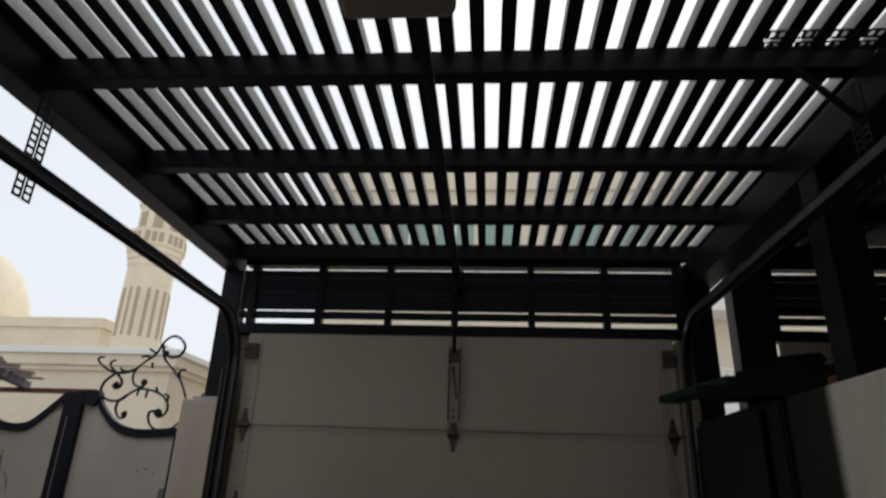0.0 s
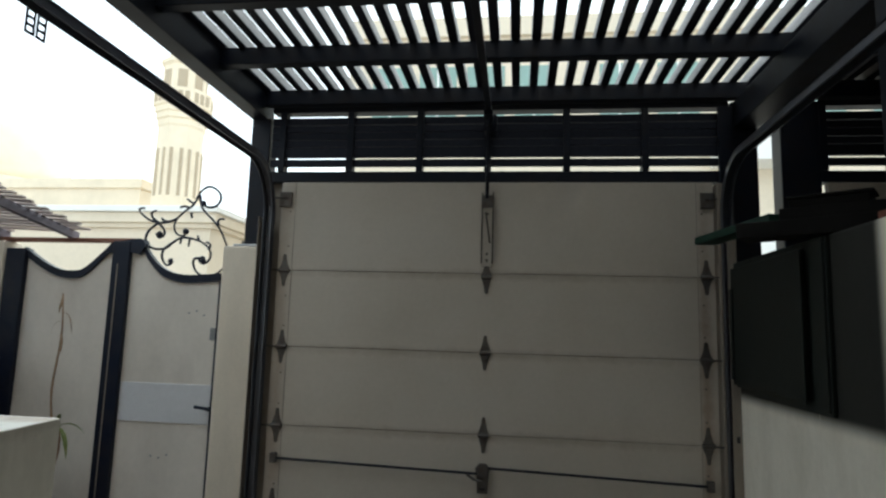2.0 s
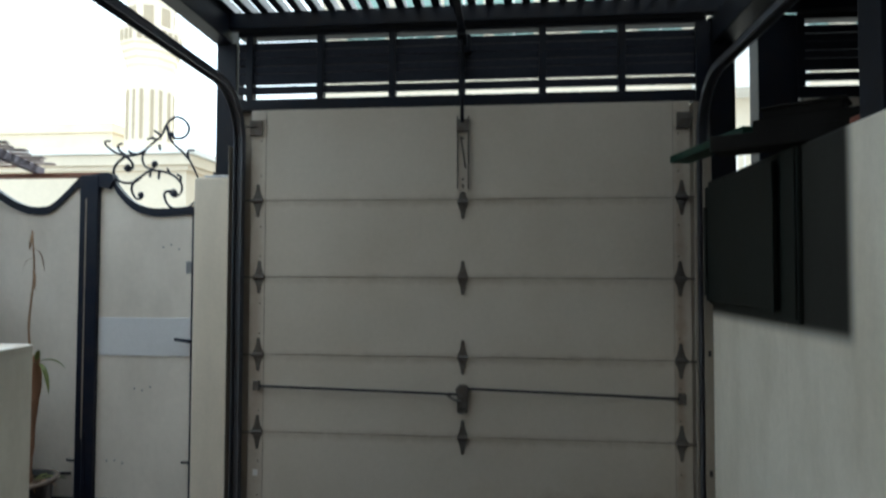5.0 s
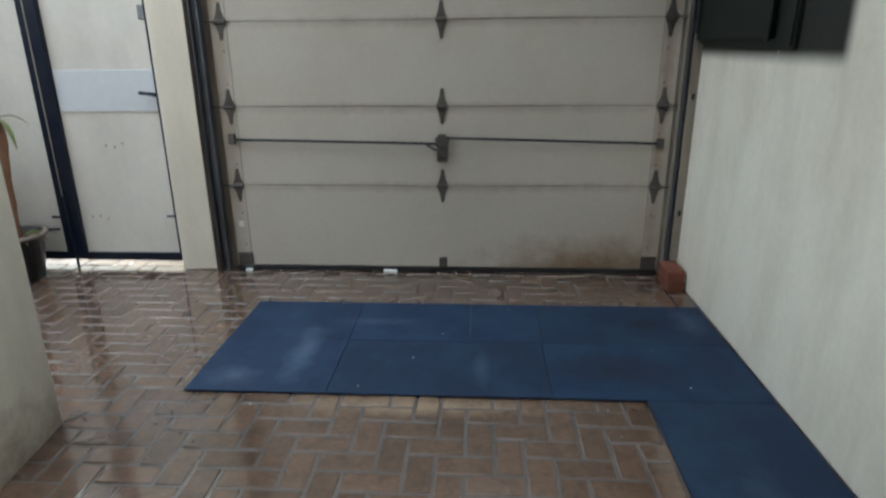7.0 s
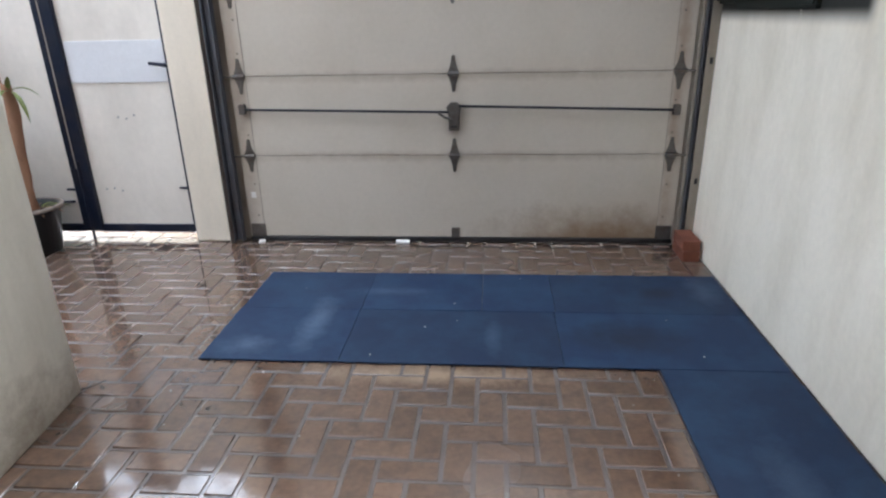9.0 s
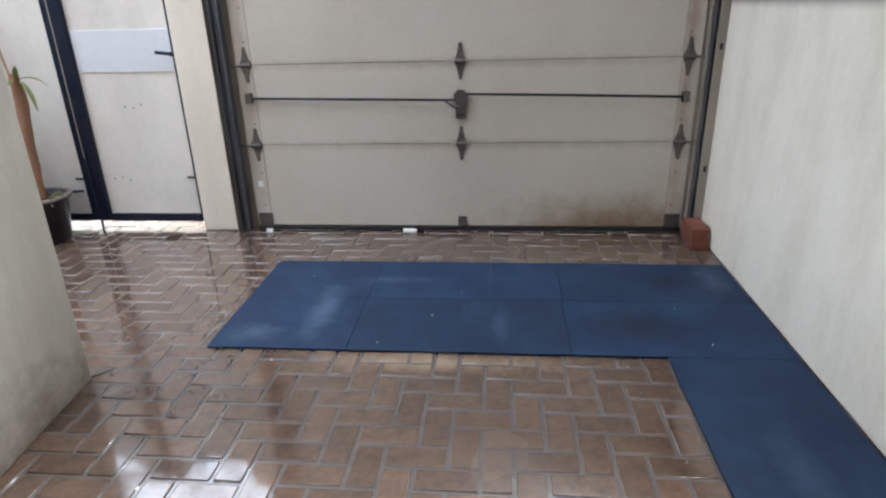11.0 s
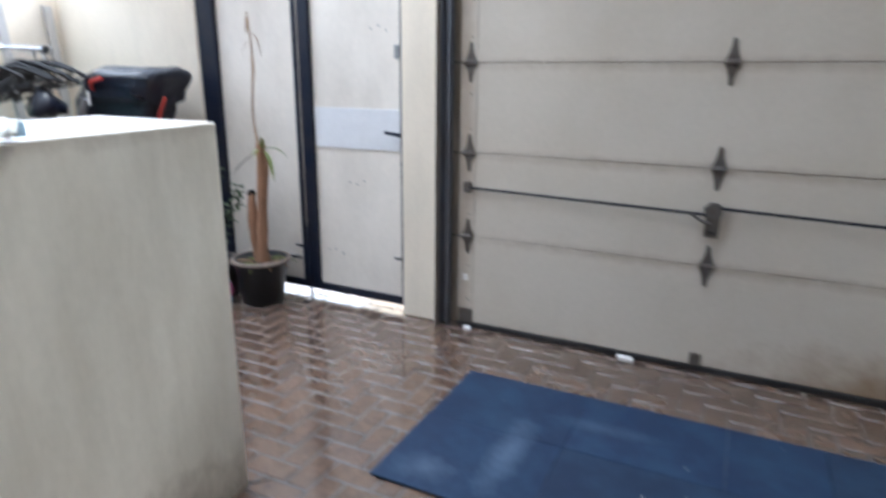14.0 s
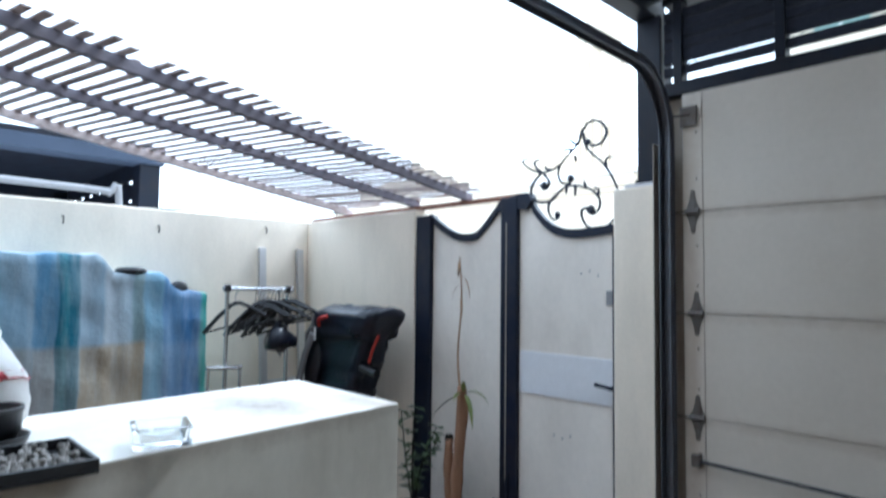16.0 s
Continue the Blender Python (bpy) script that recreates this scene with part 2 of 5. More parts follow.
def stained(source, name, centre, size, colour, strength=0.9, scale=7.0):
    """A copy of a material with one irregular stain about a place."""
    m = source.copy()
    m.name = name
    n, l = m.node_tree.nodes, m.node_tree.links
    b = n["Principled BSDF"]
    geo, mp, ln = n.new("ShaderNodeNewGeometry"), n.new("ShaderNodeMapping"), n.new("ShaderNodeVectorMath")
    mp.inputs["Location"].default_value = [-c / q for c, q in zip(centre, size)]
    mp.inputs["Scale"].default_value = [1 / q for q in size]
    ln.operation = "LENGTH"
    l.new(geo.outputs["Position"], mp.inputs[0]), l.new(mp.outputs[0], ln.inputs[0])
    ns, ad, rm, mx = n.new("ShaderNodeTexNoise"), n.new("ShaderNodeMath"), n.new("ShaderNodeMapRange"), n.new("ShaderNodeMixRGB")
    ns.inputs["Scale"].default_value, ns.inputs["Detail"].default_value, ns.inputs["Roughness"].default_value = scale, 8, 0.7
    l.new(geo.outputs["Position"], ns.inputs[0])
    ad.operation = "MULTIPLY_ADD"
    ad.inputs[1].default_value = 1.6
    l.new(ns.outputs[0], ad.inputs[0]), l.new(ln.outputs["Value"], ad.inputs[2])
    rm.inputs[1].default_value, rm.inputs[2].default_value, rm.inputs[3].default_value, rm.inputs[4].default_value = 0.9, 1.75, strength, 0.0
    l.new(ad.outputs[0], rm.inputs[0])
    mx.inputs[2].default_value = (*colour, 1)
    l.new(rm.outputs[0], mx.inputs[0]), l.new(b.inputs["Base Color"].links[0].from_socket, mx.inputs[1]), l.new(mx.outputs[0], b.inputs["Base Color"])
    return m


for hx, much in ((-1.34, 0.28), (1.325, 0.5)):
    DOOR = stained(DOOR, "door_paint_rusted_edges", (hx, 0, 1.2), (0.05, 1, 1.9), (0.25, 0.13, 0.055), much, 12)
for jz in (0.585, 1.08, 1.578, 2.075):
    DOOR = stained(DOOR, "door_paint_rusted_joints", (0.0, 0, jz - 0.01), (2.2, 1, 0.045), (0.22, 0.15, 0.09), 0.4, 11)
DOORFOOT = stained(DOOR, "door_paint_rust_stained", (0.95, 0, 0.02), (0.95, 1, 0.28), (0.21, 0.125, 0.06), 0.85, 5)
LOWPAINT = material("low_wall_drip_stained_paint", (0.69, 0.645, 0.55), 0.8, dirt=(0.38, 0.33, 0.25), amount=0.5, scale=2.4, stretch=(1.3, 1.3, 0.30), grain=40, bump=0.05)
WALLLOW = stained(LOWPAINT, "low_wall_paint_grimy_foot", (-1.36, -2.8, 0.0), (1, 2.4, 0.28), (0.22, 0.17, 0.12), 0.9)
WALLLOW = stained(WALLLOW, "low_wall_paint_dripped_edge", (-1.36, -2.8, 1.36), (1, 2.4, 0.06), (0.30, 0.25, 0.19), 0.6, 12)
# whiter base than the sides: the bright light on the top is coloured in
WALLTOP = stained(material("low_wall_top_lit_white", (0.90, 0.87, 0.80), 0.55, dirt=(0.62, 0.57, 0.48), amount=0.3, scale=5, grain=50, bump=0.1), "wall_top_paint_stained", (-1.66, -2.12, 1.37), (0.26, 0.16, 0.05), (0.30, 0.20, 0.12), 0.9, 9)
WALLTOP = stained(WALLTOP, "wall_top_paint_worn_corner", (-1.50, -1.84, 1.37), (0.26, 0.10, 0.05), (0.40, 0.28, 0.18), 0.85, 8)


def dark_patched(source, name, y0, y1, z0, z1, soft, colour):
    """A copy of a wall paint with one near-black patch of feathered edges."""
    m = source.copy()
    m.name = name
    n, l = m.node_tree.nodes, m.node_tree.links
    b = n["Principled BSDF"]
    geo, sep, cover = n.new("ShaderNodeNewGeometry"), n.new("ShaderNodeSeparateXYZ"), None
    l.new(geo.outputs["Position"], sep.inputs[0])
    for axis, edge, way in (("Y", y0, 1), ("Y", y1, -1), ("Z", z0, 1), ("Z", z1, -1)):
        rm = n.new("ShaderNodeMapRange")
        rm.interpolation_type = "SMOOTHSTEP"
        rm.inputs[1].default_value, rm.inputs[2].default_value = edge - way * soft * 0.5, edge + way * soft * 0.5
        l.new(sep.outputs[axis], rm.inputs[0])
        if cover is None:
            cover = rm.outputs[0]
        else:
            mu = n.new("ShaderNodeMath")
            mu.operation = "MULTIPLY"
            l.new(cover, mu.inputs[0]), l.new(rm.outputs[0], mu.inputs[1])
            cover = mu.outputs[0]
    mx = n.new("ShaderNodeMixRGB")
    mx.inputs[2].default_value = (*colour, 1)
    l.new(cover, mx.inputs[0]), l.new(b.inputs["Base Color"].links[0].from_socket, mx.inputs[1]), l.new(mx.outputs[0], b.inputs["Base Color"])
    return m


PAVER = stained(PAVER, "clay_paver_soaked_by_door", (0.0, -0.22, 0), (1.9, 0.30, 1), (0.085, 0.052, 0.036), 0.7, 4)
JOINT = stained(JOINT, "paver_joint_soaked_by_door", (0.0, -0.22, 0), (2.2, 0.36, 1), (0.07, 0.045, 0.032), 0.95, 4)
PAVER = stained(PAVER, "clay_paver_dusty_by_mats", (-0.05, -1.60, 0), (0.66, 0.095, 1), (0.34, 0.24, 0.16), 0.9, 9)
for dx, dy, wx, wy, much in ((-0.62, -1.15, 0.09, 0.34, 0.75), (-0.88, -1.40, 0.16, 0.10, 0.7), (-0.30, -0.80, 0.30, 0.06, 0.4), (0.25, -1.28, 0.05, 0.20, 0.4), (1.2, -2.2, 0.10, 0.30, 0.35), (1.36, -0.75, 0.10, 0.22, 0.5)):
    MAT = stained(MAT, "blue_rubber_scuffed", (dx, dy, 0), (wx, wy, 1), (0.075, 0.115, 0.18), much, 8)
for dx, dy, wx, wy in ((0.85, -1.27, 0.36, 0.19), (1.12, -0.78, 0.12, 0.10)):
    MAT = stained(MAT, "blue_rubber_dark_patch", (dx, dy, 0), (wx, wy, 1), (0.0025, 0.008, 0.024), 0.8, 6)


WALLRIGHT = dark_patched(WHITEWALL, "right_wall_paint_black_patch", -1.53, 0.3, 1.375, 2.4, 0.08, (0.016, 0.016, 0.012))


# ---- building helpers ----
def thing(name, at, label, category="", group="", kind=""):
    ob = new(name)
    ob.location = at
    ob.empty_display_size = 0.05
    return tagged(ob, label, category, group, kind)


def root_of(ob):
    p = Vector((0, 0, 0))
    while ob:
        p += ob.location
        ob = ob.parent
    return p


def part(name, bm, mat, parent=None, label="", smooth=False):
    """Links a bmesh given in world coordinates as one mesh under parent."""
    if parent:
        bmesh.ops.translate(bm, vec=-root_of(parent), verts=bm.verts)
    me = bpy.data.meshes.new(name)
    bm.to_mesh(me)
    bm.free()
    me.materials.append(mat)
    if smooth:
        me.shade_smooth()
    ob = new(name, me)
    if parent:
        ob.parent = parent
    if label:
        tagged(ob, label)
    return ob


def solid(name, bm, mat, label="", category="", kind="structure", smooth=False):
    return tagged(part(name, bm, mat, None, "", smooth), label, category, "", kind)


def box(x0, x1, y0, y1, z0, z1, bevel=0.0, bm=None, m=None):
    """A box, with bevelled edges if asked, into bm."""
    own = bmesh.new()
    bmesh.ops.create_cube(own, size=1)
    bmesh.ops.scale(own, vec=(x1 - x0, y1 - y0, z1 - z0), verts=own.verts)
    bmesh.ops.translate(own, vec=((x0 + x1) / 2, (y0 + y1) / 2, (z0 + z1) / 2), verts=own.verts)
    if bevel:
        bmesh.ops.bevel(own, geom=own.edges[:], offset=bevel, segments=2, affect="EDGES", profile=0.5)
    if m:
        bmesh.ops.transform(own, matrix=m, verts=own.verts)
    return join(bm, own)


def join(bm, own):
    if bm is None:
        return own
    me = bpy.data.meshes.new("tmp")
    own.to_mesh(me)
    own.free()
    bm.from_mesh(me)
    bpy.data.meshes.remove(me)
    return bm


def tube(pts, r, seg=8, bm=None, taper=None):
    """A round bar along points."""
    bm = bm or bmesh.new()
    pts = [Vector(p) for p in pts]
    rings, up = [], Vector((0.123, 0.31, 0.94)).normalized()
    for i, p in enumerate(pts):
        d = (pts[min(i + 1, len(pts) - 1)] - pts[max(i - 1, 0)]).normalized()
        a = d.cross(up)
        a = a.normalized() if a.length > 1e-4 else Vector((1, 0, 0))
        b = d.cross(a).normalized()
        rr = r if taper is None else r + (taper - r) * i / max(1, len(pts) - 1)
        rings.append([bm.verts.new(p + rr * (math.cos(2 * math.pi * k / seg) * a + math.sin(2 * math.pi * k / seg) * b)) for k in range(seg)])
    for u, v in zip(rings, rings[1:]):
        for k in range(seg):
            bm.faces.new((u[k], u[(k + 1) % seg], v[(k + 1) % seg], v[k]))
    bm.faces.new(rings[0][::-1]), bm.faces.new(rings[-1])
    return bm


def smooth_line(pts, n=5):
    """Catmull-Rom through points."""
    pts = [Vector(p) for p in pts]
    q = [pts[0]] + pts + [pts[-1]]
    out = []
    for i in range(1, len(q) - 2):
        p0, p1, p2, p3 = q[i - 1:i + 3]
        for k in range(n):
            t = k / n
            out.append(0.5 * (2 * p1 + (p2 - p0) * t + (2 * p0 - 5 * p1 + 4 * p2 - p3) * t * t + (3 * p1 - p0 - 3 * p2 + p3) * t ** 3))
    return out + [pts[-1]]


def prism(outline, y0, y1, bm=None):
    """A flat shape in x and z, from y0 to y1."""
    bm = bm or bmesh.new()
    a, b = [bm.verts.new((x, y0, z)) for x, z in outline], [bm.verts.new((x, y1, z)) for x, z in outline]
    fs = [bm.faces.new(a), bm.faces.new(b[::-1])]
    for k in range(len(a)):
        fs.append(bm.faces.new((a[k], b[k], b[(k + 1) % len(a)], a[(k + 1) % len(a)])))
    bmesh.ops.recalc_face_normals(bm, faces=bm.faces[:])
    return bm


def lathe(profile, at, seg=24, bm=None):
    """A turned body of (radius, z) about the upright through at."""
    bm = bm or bmesh.new()
    rings = [[bm.verts.new((at[0] + r * math.cos(2 * math.pi * k / seg), at[1] + r * math.sin(2 * math.pi * k / seg), at[2] + z)) for k in range(seg)] for r, z in profile]
    for u, v in zip(rings, rings[1:]):
        for k in range(seg):
            bm.faces.new((u[k], u[(k + 1) % seg], v[(k + 1) % seg], v[k]))
    bm.faces.new(rings[0][::-1]), bm.faces.new(rings[-1])
    return bm


# ---- the large structure ----
FX, HW, RW = -1.437, 1.39, 1.488          # low wall's face, half the door, right wall's face
solid("ground", box(-150, 150, 0.32, 300, -0.25, -0.02), GROUND, "sunlit pale street paving beyond the gate", "ground")
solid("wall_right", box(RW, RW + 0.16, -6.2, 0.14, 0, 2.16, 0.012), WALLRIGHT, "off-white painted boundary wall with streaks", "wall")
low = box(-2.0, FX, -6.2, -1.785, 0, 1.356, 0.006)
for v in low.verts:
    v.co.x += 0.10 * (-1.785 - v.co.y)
low = solid("wall_low", low, WALLLOW, "thick chest-high painted wall, its flat top coloured whiter as if brightly lit", "wall")
# faces that look up take the light-whitened colour
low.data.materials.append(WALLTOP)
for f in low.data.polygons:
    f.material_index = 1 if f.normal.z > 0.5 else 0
solid("wall_side", box(-5.03, -4.87, -6.2, 0.14, 0, 2.25, 0.01), PLASTER, "cream plastered yard wall", "wall")
solid("wall_gate", box(-4.87, -3.40, 0.0, 0.16, 0, 2.25, 0.01), PLASTER, "cream plastered wall beside the gate", "wall")
# unseen wall added to close the place and hold back the rear sky
solid("wall_unseen_back", box(-5.03, 4.8, -6.45, -6.2, 0, 7.5), PLASTER, "plain plastered unseen wall, added to block light from behind", "wall")
solid("wall_neighbour", box(4.8, 4.95, -6.45, 0.2, 0, 3.4), PLASTER, "plain plastered far wall", "wall")
solid("pillar", box(-1.768, -1.49, -0.02, 0.30, 0, 2.23, 0.012), PLASTER, "square cream plastered gate pillar", "pillar")
solid("door_jamb_left", box(-1.489, -1.36, 0.06, 0.16, 0, 2.674, 0.006), JAMB, "brown-grey steel door jamb beside the pillar", "jamb")
solid("door_stop_right", box(1.36, 1.405, 0.06, 0.14, 0, 2.674, 0.004), JAMB, "steel door stop at the jamb", "jamb")
solid("door_jamb", box(1.405, RW, -0.03, 0.14, 0, 2.66, 0.006), JAMB, "brown-grey steel door jamb with holes", "jamb")
solid("door_head_post", box(1.425, 1.509, -0.03, -0.002, 2.661, 3.15, 0.003), STEEL, "dark steel post above the door jamb", "post")
solid("door_jamb_face", box(1.436, RW - 0.001, -0.089, -0.084, 0, 2.36, 0.001), JAMB, "brown-grey steel jamb cover with small holes", "jamb")

# ---- carport roof ----
roof = thing("carport_roof", (0, -2, 3.2), "weathered timber slat roof on steel beams, slat undersides darkened as shade", "roof")
SLAT, PITCH = 0.052, 0.1125
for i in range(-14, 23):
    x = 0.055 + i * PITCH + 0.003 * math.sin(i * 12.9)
    sl = part("slat", box(x - SLAT / 2, x + SLAT / 2, -2.98, 0.12, 3.302, 3.36 + 0.003 * math.sin(i * 7.7)), SLATSIDE, roof, "grey weathered slat, its underside coloured dark as shade")
    # down-facing sides get the dark timber, which puts their shade into the colour
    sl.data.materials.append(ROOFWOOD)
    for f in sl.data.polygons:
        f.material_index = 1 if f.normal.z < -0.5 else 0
for y in (-0.02, -0.66, -1.31, -2.025, -2.745, -3.4, -4.1, -4.8, -5.5):
    part("beam", box(-1.62, 3.55, y - 0.035, y + 0.035, 3.197, 3.3, 0.004), STEEL, roof)
part("edge_beam", box(-1.645, -1.53, -6.15, 0.12, 3.12, 3.33, 0.005), STEEL, roof)
part("post", box(1.53, 1.67, -1.66, -1.52, 2.161, 3.02, 0.005), STEEL, roof)
part("edge_beam", box(1.53, 1.68, -6.15, 0.12, 3.02, 3.194, 0.005), STEEL, roof)
part("edge_beam", box(3.5, 3.62, -6.15, 0.12, 3.08, 3.33, 0.005), STEEL, roof)

# unseen solid ceiling, added so that less sky light comes in
solid("ceiling_unseen_back", box(-5.03, 4.8, -6.2, -3.0, 3.42, 3.5), CONCRETE, "plain unseen ceiling behind the camera, added to cut light", "ceiling")
# solid boarding added over the next bay to keep out light from the right
solid("ceiling_bay_blocker", box(1.95, 4.8, -2.99, 0.2, 3.40, 3.46), OLDWOOD, "dark boarded roof added over the next bay to cut light", "ceiling")
column = thing("steel_column", (-1.56, 0.12, 2.23), "dark painted steel column on the gate pillar", "column")
part("shaft", box(-1.635, -1.50, 0.0, 0.13, 2.245, 3.12, 0.006), STEEL, column)
part("base_plate", box(-1.70, -1.49, -0.015, 0.19, 2.231, 2.245, 0.002), PLATE, column, "pale bolted base plate")
for x in (-1.672, -1.655):
    part("bolt", lathe([(0.012, 0), (0.012, 0.012), (0.006, 0.014), (0.006, 0.03)], (x, 0.03 if x > -1.66 else 0.15, 2.245), 6), STEEL, column)
for x0, x1 in ((1.51, 1.665), (1.80, 2.03)):
    c = thing("steel_column", ((x0 + x1) / 2, 0.1, 2.17 if x0 < 1.6 else 0), "dark painted steel roof column", "column")
    part("shaft", box(x0, x1, 0.0, 0.14, 2.17 if x0 < 1.6 else 0, 3.19, 0.006), STEEL, c)


# ---- slatted screen above the door ----
def screen(x0, x1, posts):
    s = thing("louvre_screen", ((x0 + x1) / 2, 0.06, 2.68), "dark timber louvre screen over the garage door", "louvre")
    part("bottom_rail", box(x0, x1, 0.0, 0.09, 2.675, 2.745, 0.004), STEEL, s)
    part("top_rail", box(x0, x1, 0.0, 0.09, 3.158, 3.195, 0.004), STEEL, s)
    for p in posts:
        part("post", box(p - 0.022, p + 0.022, -0.004, 0.07, 2.745, 3.158, 0.003), STEEL, s)
    for z0, z1 in ((2.785, 2.832), (2.848, 2.915), (2.921, 2.965), (2.972, 3.02), (3.024, 3.068), (3.076, 3.125)):
        part("slat", box(x0, x1, 0.015, 0.045, z0, z1, 0.002), ROOFWOOD, s)
    return s


screen(-1.49, 1.50, [-1.41, -0.935, -0.46, -0.01, 0.50, 0.99, 1.472])
screen(2.03, 3.6, [2.05, 2.52, 2.98, 3.5])
solid("wall_behind_column", box(1.665, 1.80, 0.02, 0.14, 0, 2.20), PLASTER, "plastered strip between two steel columns", "wall")


# ---- sectional garage door ----
def hinge(x, z, parent, wide=1.0):
    """A strap hinge: two tapered leaves on a knuckle."""
    w = 0.030 * wide
    arch = [(0.0, 0.108), (0.008, 0.105), (0.011, 0.095), (0.013, 0.075), (0.021, 0.042), (w, 0.016)]
    side = [(x + u, z + v) for u, v in arch] + [(x + u, z - v) for u, v in arch[::-1]]
    out = side + [(2 * x - u, v) for u, v in side[::-1] if abs(u - x) > 1e-6]
    h = part("hinge", prism(out, -0.007, -0.001), RUSTY, parent, "weathered steel strap hinge")
    part("knuckle", tube([(x - w * 1.12, -0.014, z), (x + w * 1.12, -0.014, z)], 0.013, 10), RUSTY, h)
    for dz in (-0.028, 0.028):
        part("rib", box(x - 0.013, x + 0.013, -0.012, -0.006, z + dz - 0.014, z + dz + 0.014, 0.002), RUSTY, h)
    for dz in (-0.092, -0.062, 0.062, 0.092):
        part("bolt", tube([(x, -0.006, z + dz), (x, -0.012, z + dz)], 0.006, 6), RUSTY, h)
    return h


def garage_door(cx, full=True):
    d = thing("garage_door", (cx, 0.03, 0), "closed off-white five-panel sectional garage door, stained at its foot", "garage door")
    joints = [0.035, 0.585, 1.08, 1.578, 2.075, 2.672]
    for a, b in zip(joints, joints[1:]):
        p = part("panel", box(cx - HW, cx + HW, 0.0, 0.045, a + 0.0018, b - 0.0018, 0.003), DOORFOOT if a < 0.1 else DOOR, d)
        part("joint_lip", box(cx - HW, cx + HW, 0.012, 0.04, b - 0.004, b + 0.004), RUSTY, p) if b < 2.6 else None
        if full:
            for s in (-1, 1):
                part("end_stile", box(s * 1.339 - 0.048, s * 1.339 + 0.048, -0.003, 0.0, a + 0.006, b - 0.006, 0.0008), DOOR, p)
                part("stile_groove", box(s * 1.289 - 0.0018, s * 1.289 + 0.0018, -0.0012, 0.0, a + 0.006, b - 0.006), JAMB, p, "dirty groove beside the end stile")
                for q in (0.27, 0.66):
                    z = a + (b - a) * q
                    part("screw", tube([(s * 1.318, -0.003, z), (s * 1.318, -0.006, z)], 0.0055, 6), RUSTY, p)
    part("bottom_seal", box(cx - HW, cx + HW, -0.012, 0.045, 0.004, 0.034, 0.006), BLACKPLASTIC, d, "black rubber bottom seal")
    if not full:
        return d
    for z in joints[1:-1]:
        end = 1.338 if z > 2 else 1.324
        for x in (-end, 0.0, end):
            hinge(x, z - (0.02 if x == 0 and z > 2 else 0), d, 1.0 if x == 0 else 1.08)
    # rollers beside the end hinges
    for z in joints[1:-1] + [2.56]:
        for s in (-1, 1):
            part("roller", tube([(s * 1.34, -0.022, z), (s * 1.43, -0.022, z)], 0.006, 8), RUSTY, d)
    for s in (-1, 1):
        part("top_bracket", box(s * 1.352 - 0.042, s * 1.352 + 0.042, -0.02, -0.003, 2.50, 2.60, 0.004), RUSTY, d)
        part("bottom_bracket", box(s * 1.33 - 0.048, s * 1.33 + 0.048, -0.014, -0.003, 0.036, 0.125, 0.004), RUSTY, d)
    part("foot_bracket", box(-0.027, 0.027, -0.012, -0.001, 0.036, 0.105, 0.003), RUSTY, d)
    # centre lock with two sliding bars
    lk = part("lock", prism([(-0.032, 0.742), (0.032, 0.742), (0.036, 0.84), (0.045, 0.885), (0.02, 0.912), (-0.02, 0.912), (-0.045, 0.885), (-0.033, 0.84)], -0.03, -0.001), RUSTY, d, "weathered centre lock case")
    part("lock_handle", tube([(-0.005, -0.04, 0.812), (-0.05, -0.045, 0.825), (-0.095, -0.045, 0.853)], 0.008, 8), RUSTY, lk)
    part("lock_disc", tube([(0, -0.03, 0.878), (0, -0.045, 0.878)], 0.038, 16), RUSTY, lk)
    part("lock_slot", box(-0.018, 0.018, -0.034, -0.03, 0.762, 0.774), BLACKPLASTIC, lk)
    part("lock_bar", tube([(-0.02, -0.035, 0.856), (-1.33, -0.03, 0.882)], 0.0075, 8), STEEL, d, "thin steel lock bar")
    part("lock_bar", tube([(0.02, -0.035, 0.892), (0.55, -0.033, 0.878), (1.33, -0.03, 0.856)], 0.0075, 8), STEEL, d, "thin steel lock bar, slightly bent")
    for s, z in ((-1, 0.882), (1, 0.856)):
        part("bar_guide", box(s * 1.325 - 0.02, s * 1.325 + 0.02, -0.04, -0.003, z - 0.03, z + 0.03, 0.004), RUSTY, d)
    # opener bracket on the top panel
    part("strut", box(-0.032, 0.032, -0.012, -0.001, 2.12, 2.60, 0.003), DOOR, d, "pressed steel opener strut")
    for x in (-0.034, 0.034):
        part("strut_edge", box(x - 0.004, x + 0.004, -0.028, -0.001, 2.14, 2.60, 0.001), RUSTY, d)
    part("link", tube([(-0.014, -0.02, 2.47), (-0.002, -0.024, 2.40), (0.016, -0.018, 2.27)], 0.006, 6), RUSTY, d, "rusty bent link")
    for z in (2.16, 2.20, 2.46):
        part("strut_bolt", tube([(0.0, -0.012, z), (0.0, -0.02, z)], 0.009, 6), RUSTY, d)
    part("arm_bracket", box(-0.04, 0.04, -0.03, -0.012, 2.50, 2.58, 0.004), RUSTY, d)
    return d


garage_door(0.0)
tagged(part("sticker", box(-1.352, -1.318, -0.0045, -0.0032, 0.305, 0.345), BAG, bpy.data.objects["garage_door"]), "worn white paper sticker")
garage_door(3.45, False)


